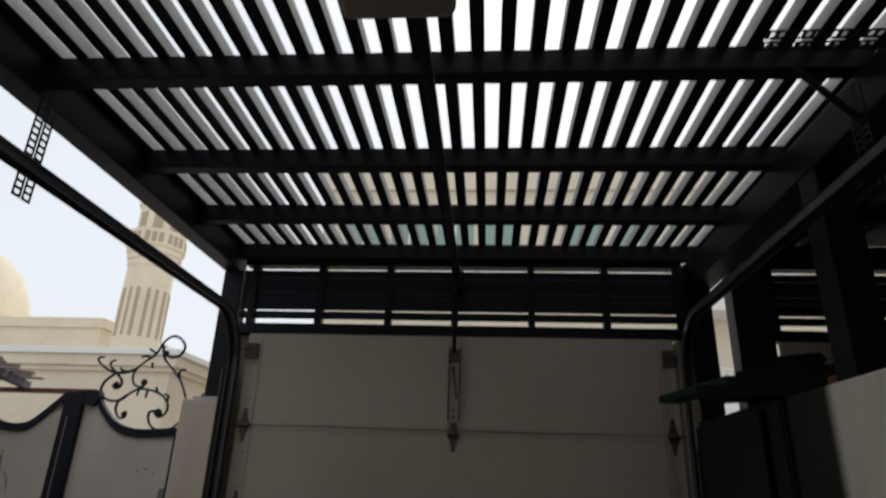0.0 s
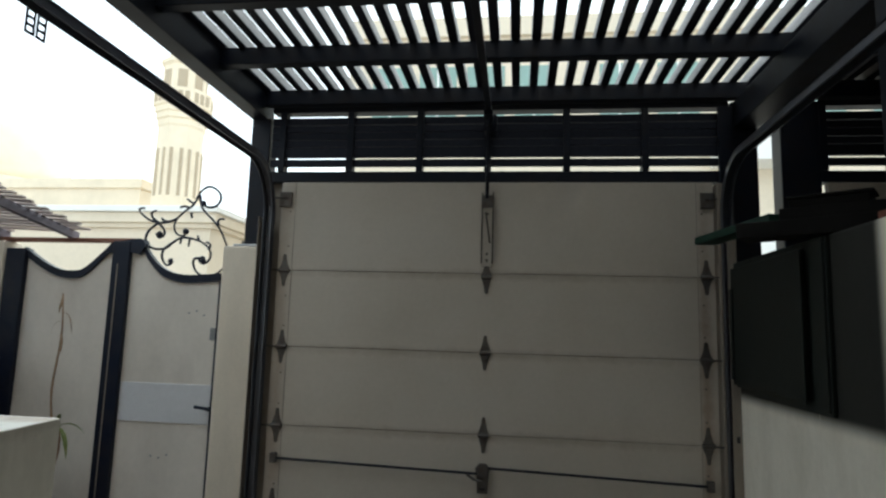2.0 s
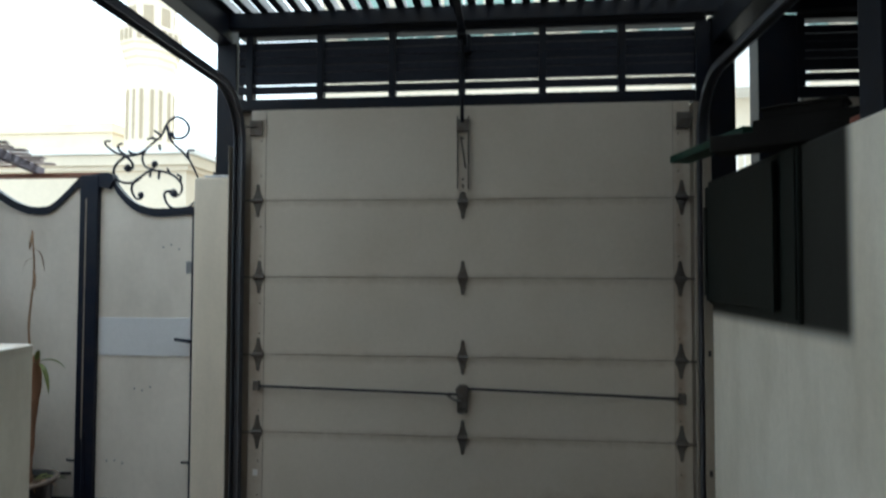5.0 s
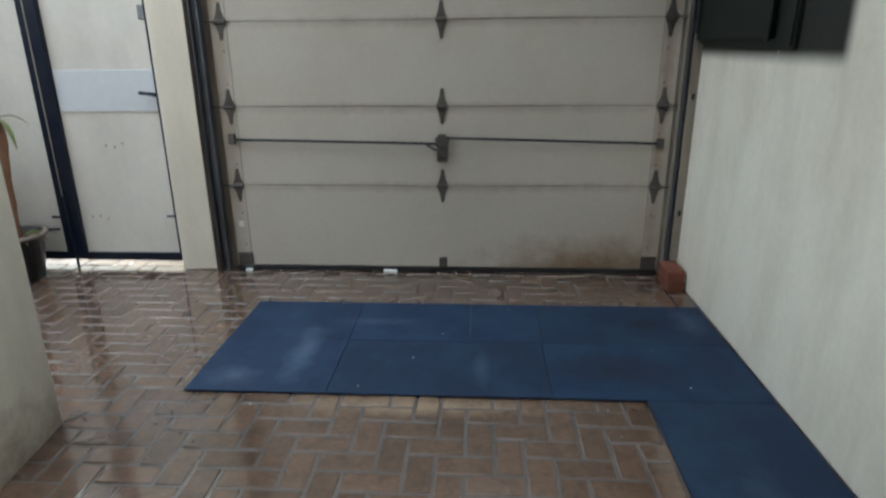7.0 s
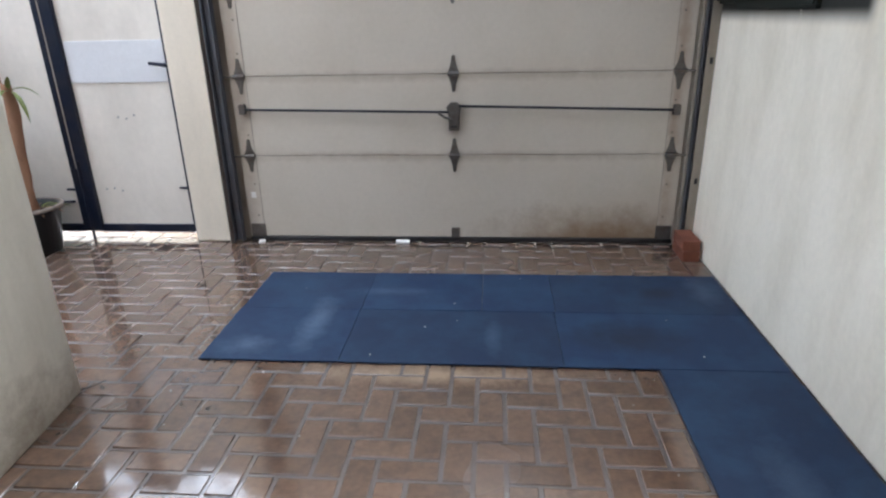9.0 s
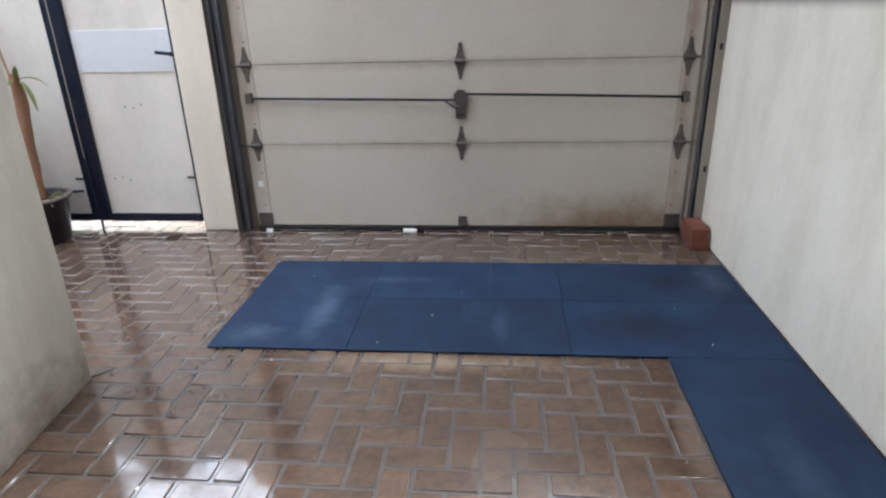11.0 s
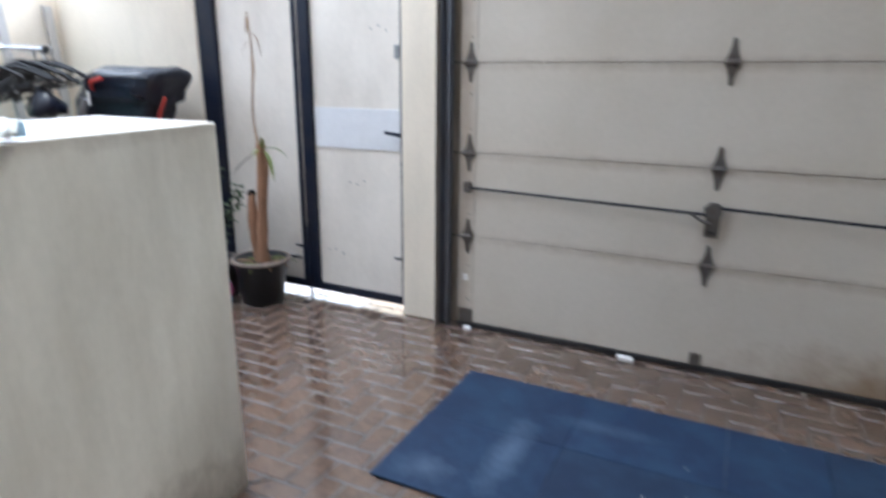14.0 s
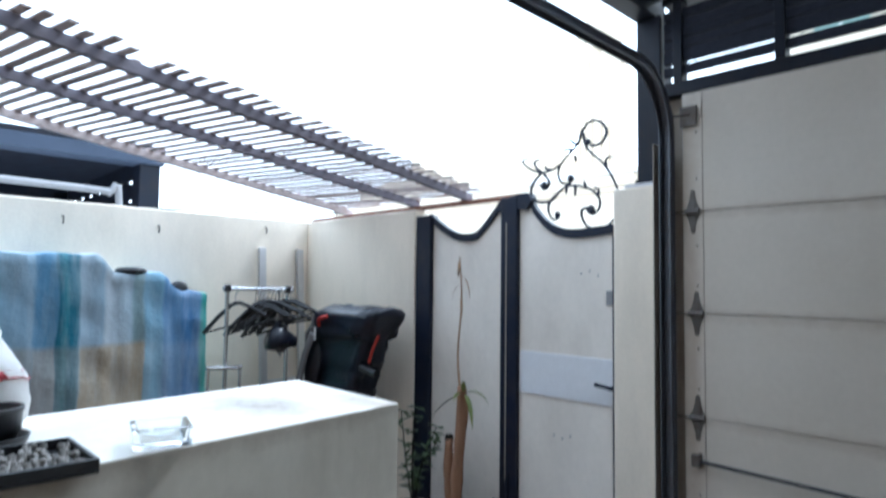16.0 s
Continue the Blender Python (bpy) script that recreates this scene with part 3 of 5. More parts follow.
# ---- door tracks ----
def track(s):
    lab = "galvanised garage door track with a curved corner, hung from the roof"
    t = thing("door_track", (s * 1.445, -0.05, 0), lab, "track")
    line = [(0, 0.02), (0, 1.2), (0, 2.45)] + [(-0.32 + 0.32 * math.cos(a), 2.45 + 0.32 * math.sin(a)) for a in [math.pi / 2 * k / 10 for k in range(1, 11)]] + [(-1.5, 2.778), (-3.3, 2.79)]
    for name, dx, w in (("rail_web", 0.03, 0.003), ("rail_lip", -0.022, 0.003)):
        bm, rows = bmesh.new(), []
        for i, (y, z) in enumerate(line):
            a, b = Vector(line[max(i - 1, 0)]), Vector(line[min(i + 1, len(line) - 1)])
            dn = (b - a).normalized()
            nx, nz = dn.y, -dn.x
            ring = []
            for sx, sn in ((-w, -0.02), (w, -0.02), (w, 0.02), (-w, 0.02)):
                ring.append(bm.verts.new((s * (1.445 + dx) + sx, -0.055 + y + nx * sn, z + nz * sn)))
            rows.append(ring)
        for u, v in zip(rows, rows[1:]):
            for k in range(4):
                bm.faces.new((u[k], u[(k + 1) % 4], v[(k + 1) % 4], v[k]))
        bm.faces.new(rows[0][::-1]), bm.faces.new(rows[-1])
        part(name, bm, TRACK, t)
    bm, rows = bmesh.new(), []
    for i, (y, z) in enumerate(line):
        a, b = Vector(line[max(i - 1, 0)]), Vector(line[min(i + 1, len(line) - 1)])
        dn = (b - a).normalized()
        nx, nz = dn.y, -dn.x
        rows.append([bm.verts.new((s * 1.445 + sx, -0.055 + y + nx * sn, z + nz * sn)) for sx, sn in ((-0.025, 0.014), (0.032, 0.014), (0.032, 0.02), (-0.025, 0.02))])
    for u, v in zip(rows, rows[1:]):
        for k in range(4):
            bm.faces.new((u[k], u[(k + 1) % 4], v[(k + 1) % 4], v[k]))
    part("rail_back", bm, TRACK, t)
    part("side_angle", box(s * 1.49 - 0.012, s * 1.49 - 0.008, -0.09, 0.0, 0.0, 2.42), JAMB, t) if s < 0 else None
    for y in (-2.08, -3.25):
        hanger(t, s * 1.485, y, 2.68, 3.12)
    return t


def hanger(t, x, y, z0, z1, lean=0.02):
    """Perforated steel angle: two legs made of rungs with holes left between them."""
    for dx, dy in ((0.0, 0.0), (0.0, 0.05)):
        n = int((z1 - z0) / 0.028)
        bm = None
        for k in range(n):
            z = z0 + k * 0.028
            bm = box(x - 0.002, x + 0.002, y + dy - 0.017, y + dy + 0.017, z, z + 0.010, bm=bm)
        bm = box(x - 0.002, x + 0.002, y + dy - 0.021, y + dy - 0.014, z0, z1, bm=bm)
        bm = box(x - 0.002, x + 0.002, y + dy + 0.014, y + dy + 0.021, z0, z1, bm=bm)
        part("perforated_hanger", bm, STEEL, t, "perforated steel angle hanger")


track(-1), track(1)

# ---- opener ----
op = thing("door_opener", (-0.03, -2.7, 3.0), "overhead garage door opener with a long drive rail", "door opener")
part("rail", box(-0.008, 0.027, -2.6, -0.06, 3.03, 3.065, 0.003), STEEL, op)
part("motor_housing", box(-0.21, 0.12, -3.05, -2.575, 2.985, 3.13, 0.025), MOTOR, op)
part("mount_strap", box(-0.19, -0.15, -2.85, -2.82, 3.13, 3.2), STEEL, op)
part("mount_strap", box(0.06, 0.10, -2.85, -2.82, 3.13, 3.2), STEEL, op)
part("header_bracket", box(-0.03, 0.05, -0.08, 0.0, 2.99, 3.1, 0.003), STEEL, op)
part("arm", tube([(0.01, -0.3, 3.03), (0.005, -0.22, 2.9), (-0.005, -0.035, 2.56)], 0.012, 8), STEEL, op)
part("carriage", box(-0.018, 0.036, -0.36, -0.24, 3.0, 3.03, 0.004), STEEL, op)
part("release_cord", tube([(0.01, -0.3, 3.0), (0.012, -0.3, 2.8), (0.01, -0.3, 2.62)], 0.003, 6), STEEL, op)


# ---- gate ----
def gs(cx, cy):
    return (-2.43 + 0.001918 * (cx - 525) + 0.000109 * (cy - 395), 2.49 + 0.0000793 * (cx - 525) - 0.001854 * (cy - 395))


def sheet(curve, z0, y0, y1):
    return prism([(curve[0][0], z0)] + curve + [(curve[-1][0], z0)], y0, y1)


def band(curve, r0, y0, y1):
    up = [(x, z + r0) for x, z in curve]
    dn = [(x, z - r0) for x, z in curve]
    return prism(up + dn[::-1], y0, y1)


GY = 0.05
gate = thing("entrance_gate", (-2.6, GY, 0), "white sheet metal yard gate in a black steel frame", "gate")
left_top = [(v.x, v.y) for v in smooth_line([(*gs(75, 540), 0), (*gs(150, 595), 0), (*gs(210, 626), 0), (*gs(270, 636), 0), (*gs(325, 622), 0), (-2.603, gs(420, 530)[1], 0)], 4)]
right_top = [(v.x, v.y) for v in smooth_line([(-2.472, gs(535, 522)[1], 0), (*gs(540, 535), 0), (*gs(565, 575), 0), (*gs(605, 622), 0), (*gs(650, 650), 0), (*gs(720, 664), 0), (-1.75, gs(870, 660)[1], 0)], 4)]
lf = part("fixed_leaf", sheet(left_top, 0.08, GY, GY + 0.006), GATEWHITE, gate)
part("top_rail", band(left_top, 0.027, GY - 0.015, GY + 0.025), GATEBLACK, lf)
part("bottom_rail", box(-3.25, -2.6, GY - 0.015, GY + 0.02, 0.046, 0.10, 0.003), GATEBLACK, lf)
rf = part("door_leaf", sheet(right_top, 0.08, GY, GY + 0.006), GATEWHITE, gate)
part("top_rail", band(right_top, 0.027, GY - 0.015, GY + 0.025), GATEBLACK, rf)
part("bottom_rail", box(-2.47, -1.765, GY - 0.015, GY + 0.02, 0.046, 0.10, 0.003), GATEBLACK, rf)
part("side_rail", box(-1.806, -1.765, GY - 0.015, GY + 0.02, 0.101, 2.03, 0.003), GATEBLACK, rf)
part("kick_plate", box(-2.455, -1.772, GY - 0.008, GY - 0.001, 1.05, 1.305, 0.002), PLATE, rf, "pale sheet patch across the gate")
hd = part("lever_handle", tube([(-1.795, GY - 0.05, 1.155), (-1.82, GY - 0.055, 1.16), (-1.89, GY - 0.055, 1.168)], 0.011, 8), GATEBLACK, rf, "black lever handle")
part("handle_rose", tube([(-1.798, GY - 0.01, 1.155), (-1.798, GY - 0.05, 1.155)], 0.014, 10), GATEBLACK, hd)
part("lock_box", box(-1.845, -1.79, GY - 0.012, GY - 0.001, 1.60, 1.68, 0.003), GREY, rf)
part("bolt", tube([(-1.78, GY - 0.02, 0.36), (-1.85, GY - 0.02, 0.362)], 0.008, 6), GATEBLACK, rf)
part("bolt", tube([(-2.62, GY - 0.02, 0.265), (-2.72, GY - 0.022, 0.262)], 0.010, 6), GATEBLACK, lf)
part("bolt", tube([(-2.60, GY - 0.02, 0.35), (-2.65, GY - 0.022, 0.352)], 0.009, 6), GATEBLACK, lf)
for i in range(9):
    x, z = -2.38 + 0.5 * ((i * 0.37) % 1), (0.35, 0.83, 1.78)[i % 3] + 0.05 * math.sin(i * 3.1)
    part("rivet", tube([(x, GY, z), (x, GY - 0.005, z)], 0.006, 6), GREY, rf)
for x0, x1, top in ((-3.40, -3.25, 2.2), (-2.59, -2.46, 2.26)):
    part("post", box(x0, x1, GY - 0.035, GY + 0.045, 0.055 if x0 > -3 else 0.0, top, 0.006), GATEBLACK, gate)
part("post_groove", box(-2.545, -2.538, GY - 0.038, GY - 0.034, 0.5, 2.1), JAMB, gate)
part("drop_bolt", tube([(-2.52, GY - 0.045, 0.55), (-2.52, GY - 0.045, 0.0)], 0.009, 8), GATEBLACK, gate)
part("post_cap", prism([(v.x, v.y) for v in smooth_line([(*gs(405, 560), 0), (*gs(450, 522), 0), (*gs(500, 512), 0), (*gs(545, 512), 0), (*gs(556, 540), 0)], 4)] + [gs(535, 570), gs(500, 560), gs(450, 560)], GY - 0.03, GY + 0.035), GATEBLACK, gate)

scroll = thing("scroll_ornament", (-1.95, GY, 2.03), "black wrought iron scrollwork on top of the gate", "scrollwork")
STROKES = [
    [(770, 386), (790, 399), (820, 395), (837, 370), (831, 345), (810, 326), (785, 322), (758, 342), (735, 385), (700, 412), (672, 438), (661, 466), (672, 496), (700, 503), (716, 488)],
    [(757, 352), (765, 395), (780, 418), (812, 452), (840, 492), (863, 548)],
    [(831, 472), (828, 455), (836, 446), (852, 447)],
    [(672, 438), (640, 449), (600, 451), (560, 436), (530, 410), (525, 395), (545, 393)],
    [(600, 451), (577, 430), (573, 412), (590, 405)],
    [(600, 452), (570, 474), (554, 500), (558, 530), (590, 550), (632, 548), (662, 525), (695, 511), (742, 519), (782, 540), (802, 570), (797, 598), (775, 611), (759, 597), (770, 585), (782, 592)],
    [(600, 452), (622, 478), (622, 500), (603, 508), (592, 492)],
    [(652, 532), (624, 553), (618, 582), (634, 611), (656, 606), (655, 588)],
    [(768, 590), (742, 592), (738, 613), (752, 642), (782, 656), (822, 651), (852, 628)],
    [(795, 560), (800, 540), (785, 530)], [(690, 512), (686, 535)], [(722, 516), (718, 545)], [(757, 522), (752, 505)],
    [(735, 385), (718, 372), (708, 365)], [(716, 398), (700, 392), (682, 396)], [(725, 418), (728, 438)], [(640, 449), (618, 442), (612, 432)],
]
for st in STROKES:
    part("scroll", tube(smooth_line([(gs(*p)[0] - 0.014, GY + 0.005, gs(*p)[1] + 0.004) for p in st], 5), 0.010, 6, taper=0.007), GATEBLACK, scroll, smooth=True)
for cx, cy, r in ((771, 384, 0.022), (706, 488, 0.024), (775, 600, 0.022), (606, 494, 0.022), (650, 598, 0.02)):
    x, z = gs(cx, cy)
    x, z = x - 0.014, z + 0.004
    bm = bmesh.new()
    bmesh.ops.create_icosphere(bm, subdivisions=2, radius=r, matrix=Matrix.LocRotScale((x, GY + 0.005, z), None, (1, 0.6, 1)))
    part("bud", bm, GATEBLACK, scroll, smooth=True)

# ---- loose things on the carport floor and right wall ----
bs = thing("brick", (1.44, -0.17, 0), "red clay brick laid against the door jamb", "brick")
part("body", box(1.372, 1.474, -0.312, -0.095, 0.0, 0.066, 0.005), BRICK, bs)
bs = thing("brick", (1.44, -0.17, 0.067), "red clay brick stacked on another brick", "brick")
part("body", box(1.370, 1.472, -0.305, -0.092, 0.067, 0.13, 0.005), BRICK, bs)
for x, y, r, k in ((-1.30, -0.05, 0.5, 0.045), (-0.35, -0.04, 0.1, 0.09)):
    scrap = part("paper_scrap", box(-k / 2, k / 2, -0.02, 0.02, 0.0, 0.022, 0.006, m=pose(x, y, 0.002, 6, 4, 40 * r)), BAG)
    tagged(scrap, "small white paper scrap by the garage door", "litter")

sh = thing("wall_shutter", (RW, -0.75, 1.42), "black-green boarded shutter on the painted wall", "shutter")
part("backing", box(RW - 0.02, RW - 0.001, -1.18, -0.34, 1.405, 2.155, 0.004), SHUTTER, sh)
part("backing", box(RW - 0.02, RW - 0.001, -0.339, -0.04, 1.435, 2.155, 0.004), SHUTTER, sh)
part("leaf", box(RW - 0.045, RW - 0.021, -1.0, -0.10, 1.45, 2.12, 0.006), SHUTTER, sh)
part("leaf", box(RW - 0.030, RW - 0.021, -1.17, -1.05, 1.42, 2.15, 0.004), SHUTTER, sh)
part("stile", box(RW - 0.055, RW - 0.046, -1.02, -0.98, 1.44, 2.1, 0.003), SHUTTER, sh)
part("stile", box(RW - 0.055, RW - 0.046, -0.14, -0.10, 1.48, 2.0, 0.003), SHUTTER, sh)

# planks stacked on the wall
def plank(name, a, b, w, h, mat, label):
    a, b = Vector(a), Vector(b)
    d = b - a
    m = Matrix.Translation((a + b) / 2) @ d.to_track_quat("Y", "Z").to_matrix().to_4x4()
    return tagged(part(name, box(-w / 2, w / 2, -d.length / 2, d.length / 2, -h / 2, h / 2, 0.004, m=m), mat), label, "plank")


plank("plank", (1.23, -0.92, 2.198), (1.74, -1.28, 2.198), 0.17, 0.07, OLDWOOD, "thick dark timber laid across the wall's top")
plank("plank", (1.25, -0.29, 2.254), (1.37, -1.02, 2.254), 0.12, 0.04, GREEN, "dark green painted plank lying askew over the wall")
plank("plank", (1.375, -1.02, 2.259), (1.76, -1.29, 2.259), 0.15, 0.05, OLDWOOD, "old dark timber plank on the wall's stack")
bs = thing("brick", (1.60, -1.45, 2.16), "orange brick on top of the wall", "brick")
part("body", box(1.56, 1.645, -1.50, -1.40, 2.162, 2.21, 0.005), BRICK, bs)
bx = thing("storage_box", (1.53, -1.13, 2.285), "flat black-brown wooden box on the planks", "box")
part("body", box(-0.15, 0.15, -0.07, 0.07, 0, 0.035, 0.006, m=pose(1.53, -1.13, 2.285, 0, 0, -35)), OLDWOOD, bx)
part("lid", box(-0.16, 0.16, -0.08, 0.08, 0.036, 0.05, 0.004, m=pose(1.53, -1.13, 2.285, 0, 0, -35)), OLDWOOD, bx)

angle = thing("perforated_angle", (1.5, -2.25, 3.15), "perforated steel angle bolted under the roof", "steel angle")
for dy in (0.0, 0.055):
    bm = None
    for k in range(30):
        x = 1.12 + k * 0.028
        bm = box(x, x + 0.011, -2.27 + dy - 0.017, -2.27 + dy + 0.017, 3.168, 3.172, bm=bm)
    bm = box(1.12, 1.96, -2.27 + dy - 0.021, -2.27 + dy - 0.013, 3.168, 3.172, bm=bm)
    bm = box(1.12, 1.96, -2.27 + dy + 0.013, -2.27 + dy + 0.021, 3.168, 3.172, bm=bm)
    part("leg", bm, STEEL, angle)
part("brace", tube([(1.30, -2.06, 3.2), (1.485, -2.06, 2.98)], 0.014, 6), STEEL, angle)
wire = thing("wall_wire", (1.487, -1.02, 0.3), "thin pale wire running down the painted wall", "wire")
part("wire", tube(smooth_line([(1.488, -1.02, 1.41), (1.488, -1.015, 1.0), (1.488, -1.03, 0.6), (1.488, -1.02, 0.25)], 4), 0.0007, 5), WHITEWALL, wire)
for z in (0.42, 1.12, 1.9):
    part("jamb_hole", box(1.456, 1.474, -0.092, -0.0892, z, z + 0.035, 0.001), BLACKPLASTIC, bpy.data.objects["door_jamb_face"])

rng0 = random.Random(11)


twig = thing("twig", (-1.40, -1.76, 0.0), "short dark twig lying at the low wall's foot", "twig")
part("stick", tube(smooth_line([(-1.47, -1.80, 0.006), (-1.41, -1.765, 0.008), (-1.37, -1.72, 0.012)], 4), 0.004, 6, taper=0.002), OLDWOOD, twig)


# ---- rubber mats ----
def rubber_mat(x0, x1, y0, y1, lift=0.0):
    return tagged(part("rubber_mat", box(x0, x1, y0, y1, 0.003, 0.0095 + 0.6 * lift, 0.001), MAT), "dark blue rubber floor mat, scuffed and dusty", "floor mat", "blue mats")


for i, (a, b) in enumerate(((-1.055, -0.43), (-0.428, 0.19), (0.192, 0.56), (0.562, 1.473))):
    rubber_mat(a, b, -1.02, -0.55, 0.001 * (i % 2))
for i, (a, b) in enumerate(((-1.06, -0.43), (-0.428, 0.55), (0.552, 1.475))):
    rubber_mat(a, b, -1.528, -1.022, 0.001 * ((i + 1) % 2))
for k in range(4):
    rubber_mat(0.946, 1.476, -2.528 - 1.0 * k, -1.53 - 1.0 * k)

chips = bmesh.new()
for k in range(30):
    x, y = rng0.uniform(-1.3, 1.4), rng0.uniform(-2.6, -0.1)
    rr = rng0.uniform(0.002, 0.006)
    z0 = 0.0105 if (-1.07 < x and -1.49 < y < -0.53) or (x > 0.96 and y < -1.49) else 0.001
    box(-rr, rr, -rr * 0.6, rr * 0.6, 0, 0.002, m=pose(x, y, z0, 0, 0, rng0.uniform(0, 180)), bm=chips)
tagged(part("litter_chips", chips, PEBBLE), "pale dry flecks scattered on mats and pavers", "litter", "", "stuff")

# ---- lath pergola over the yard ----
perg = thing("lath_pergola", (-3.5, -2, 2.3), "sloping pergola of weathered laths on three rafters", "pergola")
part("wall_plate", box(-4.86, -2.44, 0.03, 0.10, 2.252, 2.28, 0.003), REDWOOD, perg, "reddish timber wall plate")


def perg_z(x, y):
    return 2.302 + (0.131 + 0.0112 * (-2.7 - x)) * (0.06 - y)


def rafter(xa, xb, y0=-4.4, y1=0.09):
    """A rafter that runs from xb at its far end to xa at the gate."""
    bm = box(-0.021, 0.021, 0, 1, 0, 1)
    for v in bm.verts:
        t = v.co.y
        v.co.x += xb + (xa - xb) * t
        v.co.y = y0 + (y1 - y0) * t
        v.co.z = perg_z(v.co.x, v.co.y) + (-0.026 if v.co.z < 0.5 else 0.026)
    return bm


def first_rafter(y):
    return -2.93 - 0.082 * (y - 0.09)


part("rafter", rafter(first_rafter(0.09), first_rafter(-4.4)), RAFTER, perg)
part("rafter", rafter(-3.47, -3.46), RAFTER, perg)
# third rafter in the paler lath colour, for the sun tint on it
part("rafter", rafter(-4.32, -4.30), LATH, perg)
rng = random.Random(4)


def lath(y, x0, x1):
    """A lath nailed askew over the rafters."""
    bm = box(x0, x1, y - 0.018, y + 0.018, 0, 1)
    for v in bm.verts:
        v.co.y += 0.16 * (v.co.x - first_rafter(y))
        v.co.z = perg_z(v.co.x, v.co.y) + (0.028 if v.co.z < 0.5 else 0.038)
    return bm


for k in range(-4, 58):
    y = -0.07 - 0.0738 * k + rng.uniform(-0.006, 0.006)
    e = -0.13 if k == 28 else rng.uniform(-0.035, 0.035)
    tip = min(first_rafter(y) + 0.135 + e, first_rafter(y) - (y - 0.07) / 0.16)
    part("lath", lath(y, -4.45 - rng.uniform(0, 0.08), tip), LATH, perg)

marks = thing("wall_hook", (-4.868, -1.3, 2.1), "small rusty hook in the plastered wall", "hook")
part("hook", tube(smooth_line([(-4.872, -1.3, 2.12), (-4.84, -1.3, 2.12), (-4.83, -1.3, 2.09), (-4.845, -1.3, 2.07)], 4), 0.005, 6), RUSTY, marks)
for y, z in ((-0.42, 2.15), (-1.93, 2.12)):
    copy_thing(marks, pose(-4.868, y, z))

# ---- low wall clutter ----
WT = 1.357
ash = thing("ashtray", (-1.405, -2.47, WT), "square clear glass ashtray on the low wall", "ashtray")
prof = [(0.055, 0.0), (0.078, 0.005), (0.082, 0.045), (0.066, 0.046), (0.056, 0.016), (0.001, 0.014)]
bm = lathe(prof, (-1.405, -2.47, WT), 4)
bmesh.ops.rotate(bm, cent=(-1.405, -2.47, WT), matrix=Matrix.Rotation(radians(30), 3, "Z"), verts=bm.verts)
bmesh.ops.bevel(bm, geom=bm.edges[:], offset=0.002, segments=1, affect="EDGES")
part("bowl", bm, GLASS, ash)
tray = thing("seed_tray", (-1.385, -2.80, WT), "shallow black plastic tray filled with pebbles", "tray")
for a in ((-1.49, -1.28, -2.98, -2.62, WT, WT + 0.008), (-1.49, -1.482, -2.98, -2.62, WT + 0.008, WT + 0.027), (-1.288, -1.28, -2.98, -2.62, WT + 0.008, WT + 0.027),
          (-1.482, -1.288, -2.98, -2.972, WT + 0.008, WT + 0.027), (-1.482, -1.288, -2.628, -2.62, WT + 0.008, WT + 0.027)):
    part("tray_side" if a[5] > WT + 0.01 else "tray_base", box(*a, 0.002), BLACKPLASTIC, tray)
bm = bmesh.new()
for k in range(220):
    x, y, r = rng.uniform(-1.475, -1.295), rng.uniform(-2.965, -2.635), rng.uniform(0.006, 0.014)
    bmesh.ops.create_icosphere(bm, subdivisions=1, radius=r, matrix=Matrix.LocRotScale((x, y, WT + 0.014 + rng.uniform(0, 0.009)), Euler((rng.uniform(0, 3), rng.uniform(0, 3), 0)), (1, 0.7, 0.55)))
tagged(part("pebbles", bm, PEBBLE, None), "grey pebbles heaped in the black tray", "pebbles", "", "stuff")
PX, PY = -1.63, -2.735
pot = thing("flower_pot", (PX, PY, WT), "small black plastic plant pot in a saucer", "plant pot")
part("saucer", lathe([(0.055, 0), (0.066, 0.004), (0.072, 0.02), (0.068, 0.021), (0.06, 0.006)], (PX, PY, WT), 24), BLACKPLASTIC, pot, smooth=True)
part("pot", lathe([(0.045, 0.006), (0.05, 0.03), (0.055, 0.031), (0.056, 0.07), (0.059, 0.071), (0.059, 0.08), (0.053, 0.08), (0.05, 0.066)], (PX, PY, WT), 24), BLACKPLASTIC, pot, smooth=True)
bag = thing("plastic_bag", (-1.80, -2.70, WT), "white plastic sack with red print on the low wall", "bag")
BGX, BGY = -1.80, -2.735
bm = lathe([(0.07, 0.0), (0.09, 0.02), (0.095, 0.07), (0.085, 0.13), (0.06, 0.175), (0.04, 0.195), (0.035, 0.215), (0.02, 0.235)], (BGX, BGY, WT), 20)
for v in bm.verts:
    v.co += 0.022 * noise.noise_vector(v.co * 14) + 0.008 * noise.noise_vector(v.co * 50)
    v.co.z = max(v.co.z, WT)
part("sack", bm, BAG, bag, smooth=True)
bm = lathe([(0.0905, 0.12), (0.087, 0.13), (0.082, 0.142)], (BGX, BGY, WT), 20)
bmesh.ops.delete(bm, geom=[f for f in bm.faces if f.calc_center_median().y > BGY + 0.02], context="FACES")
for v in bm.verts:
    v.co += 0.022 * noise.noise_vector(v.co * 14)
part("print", bm, BAGRED, bag, "red printed patch", smooth=True)

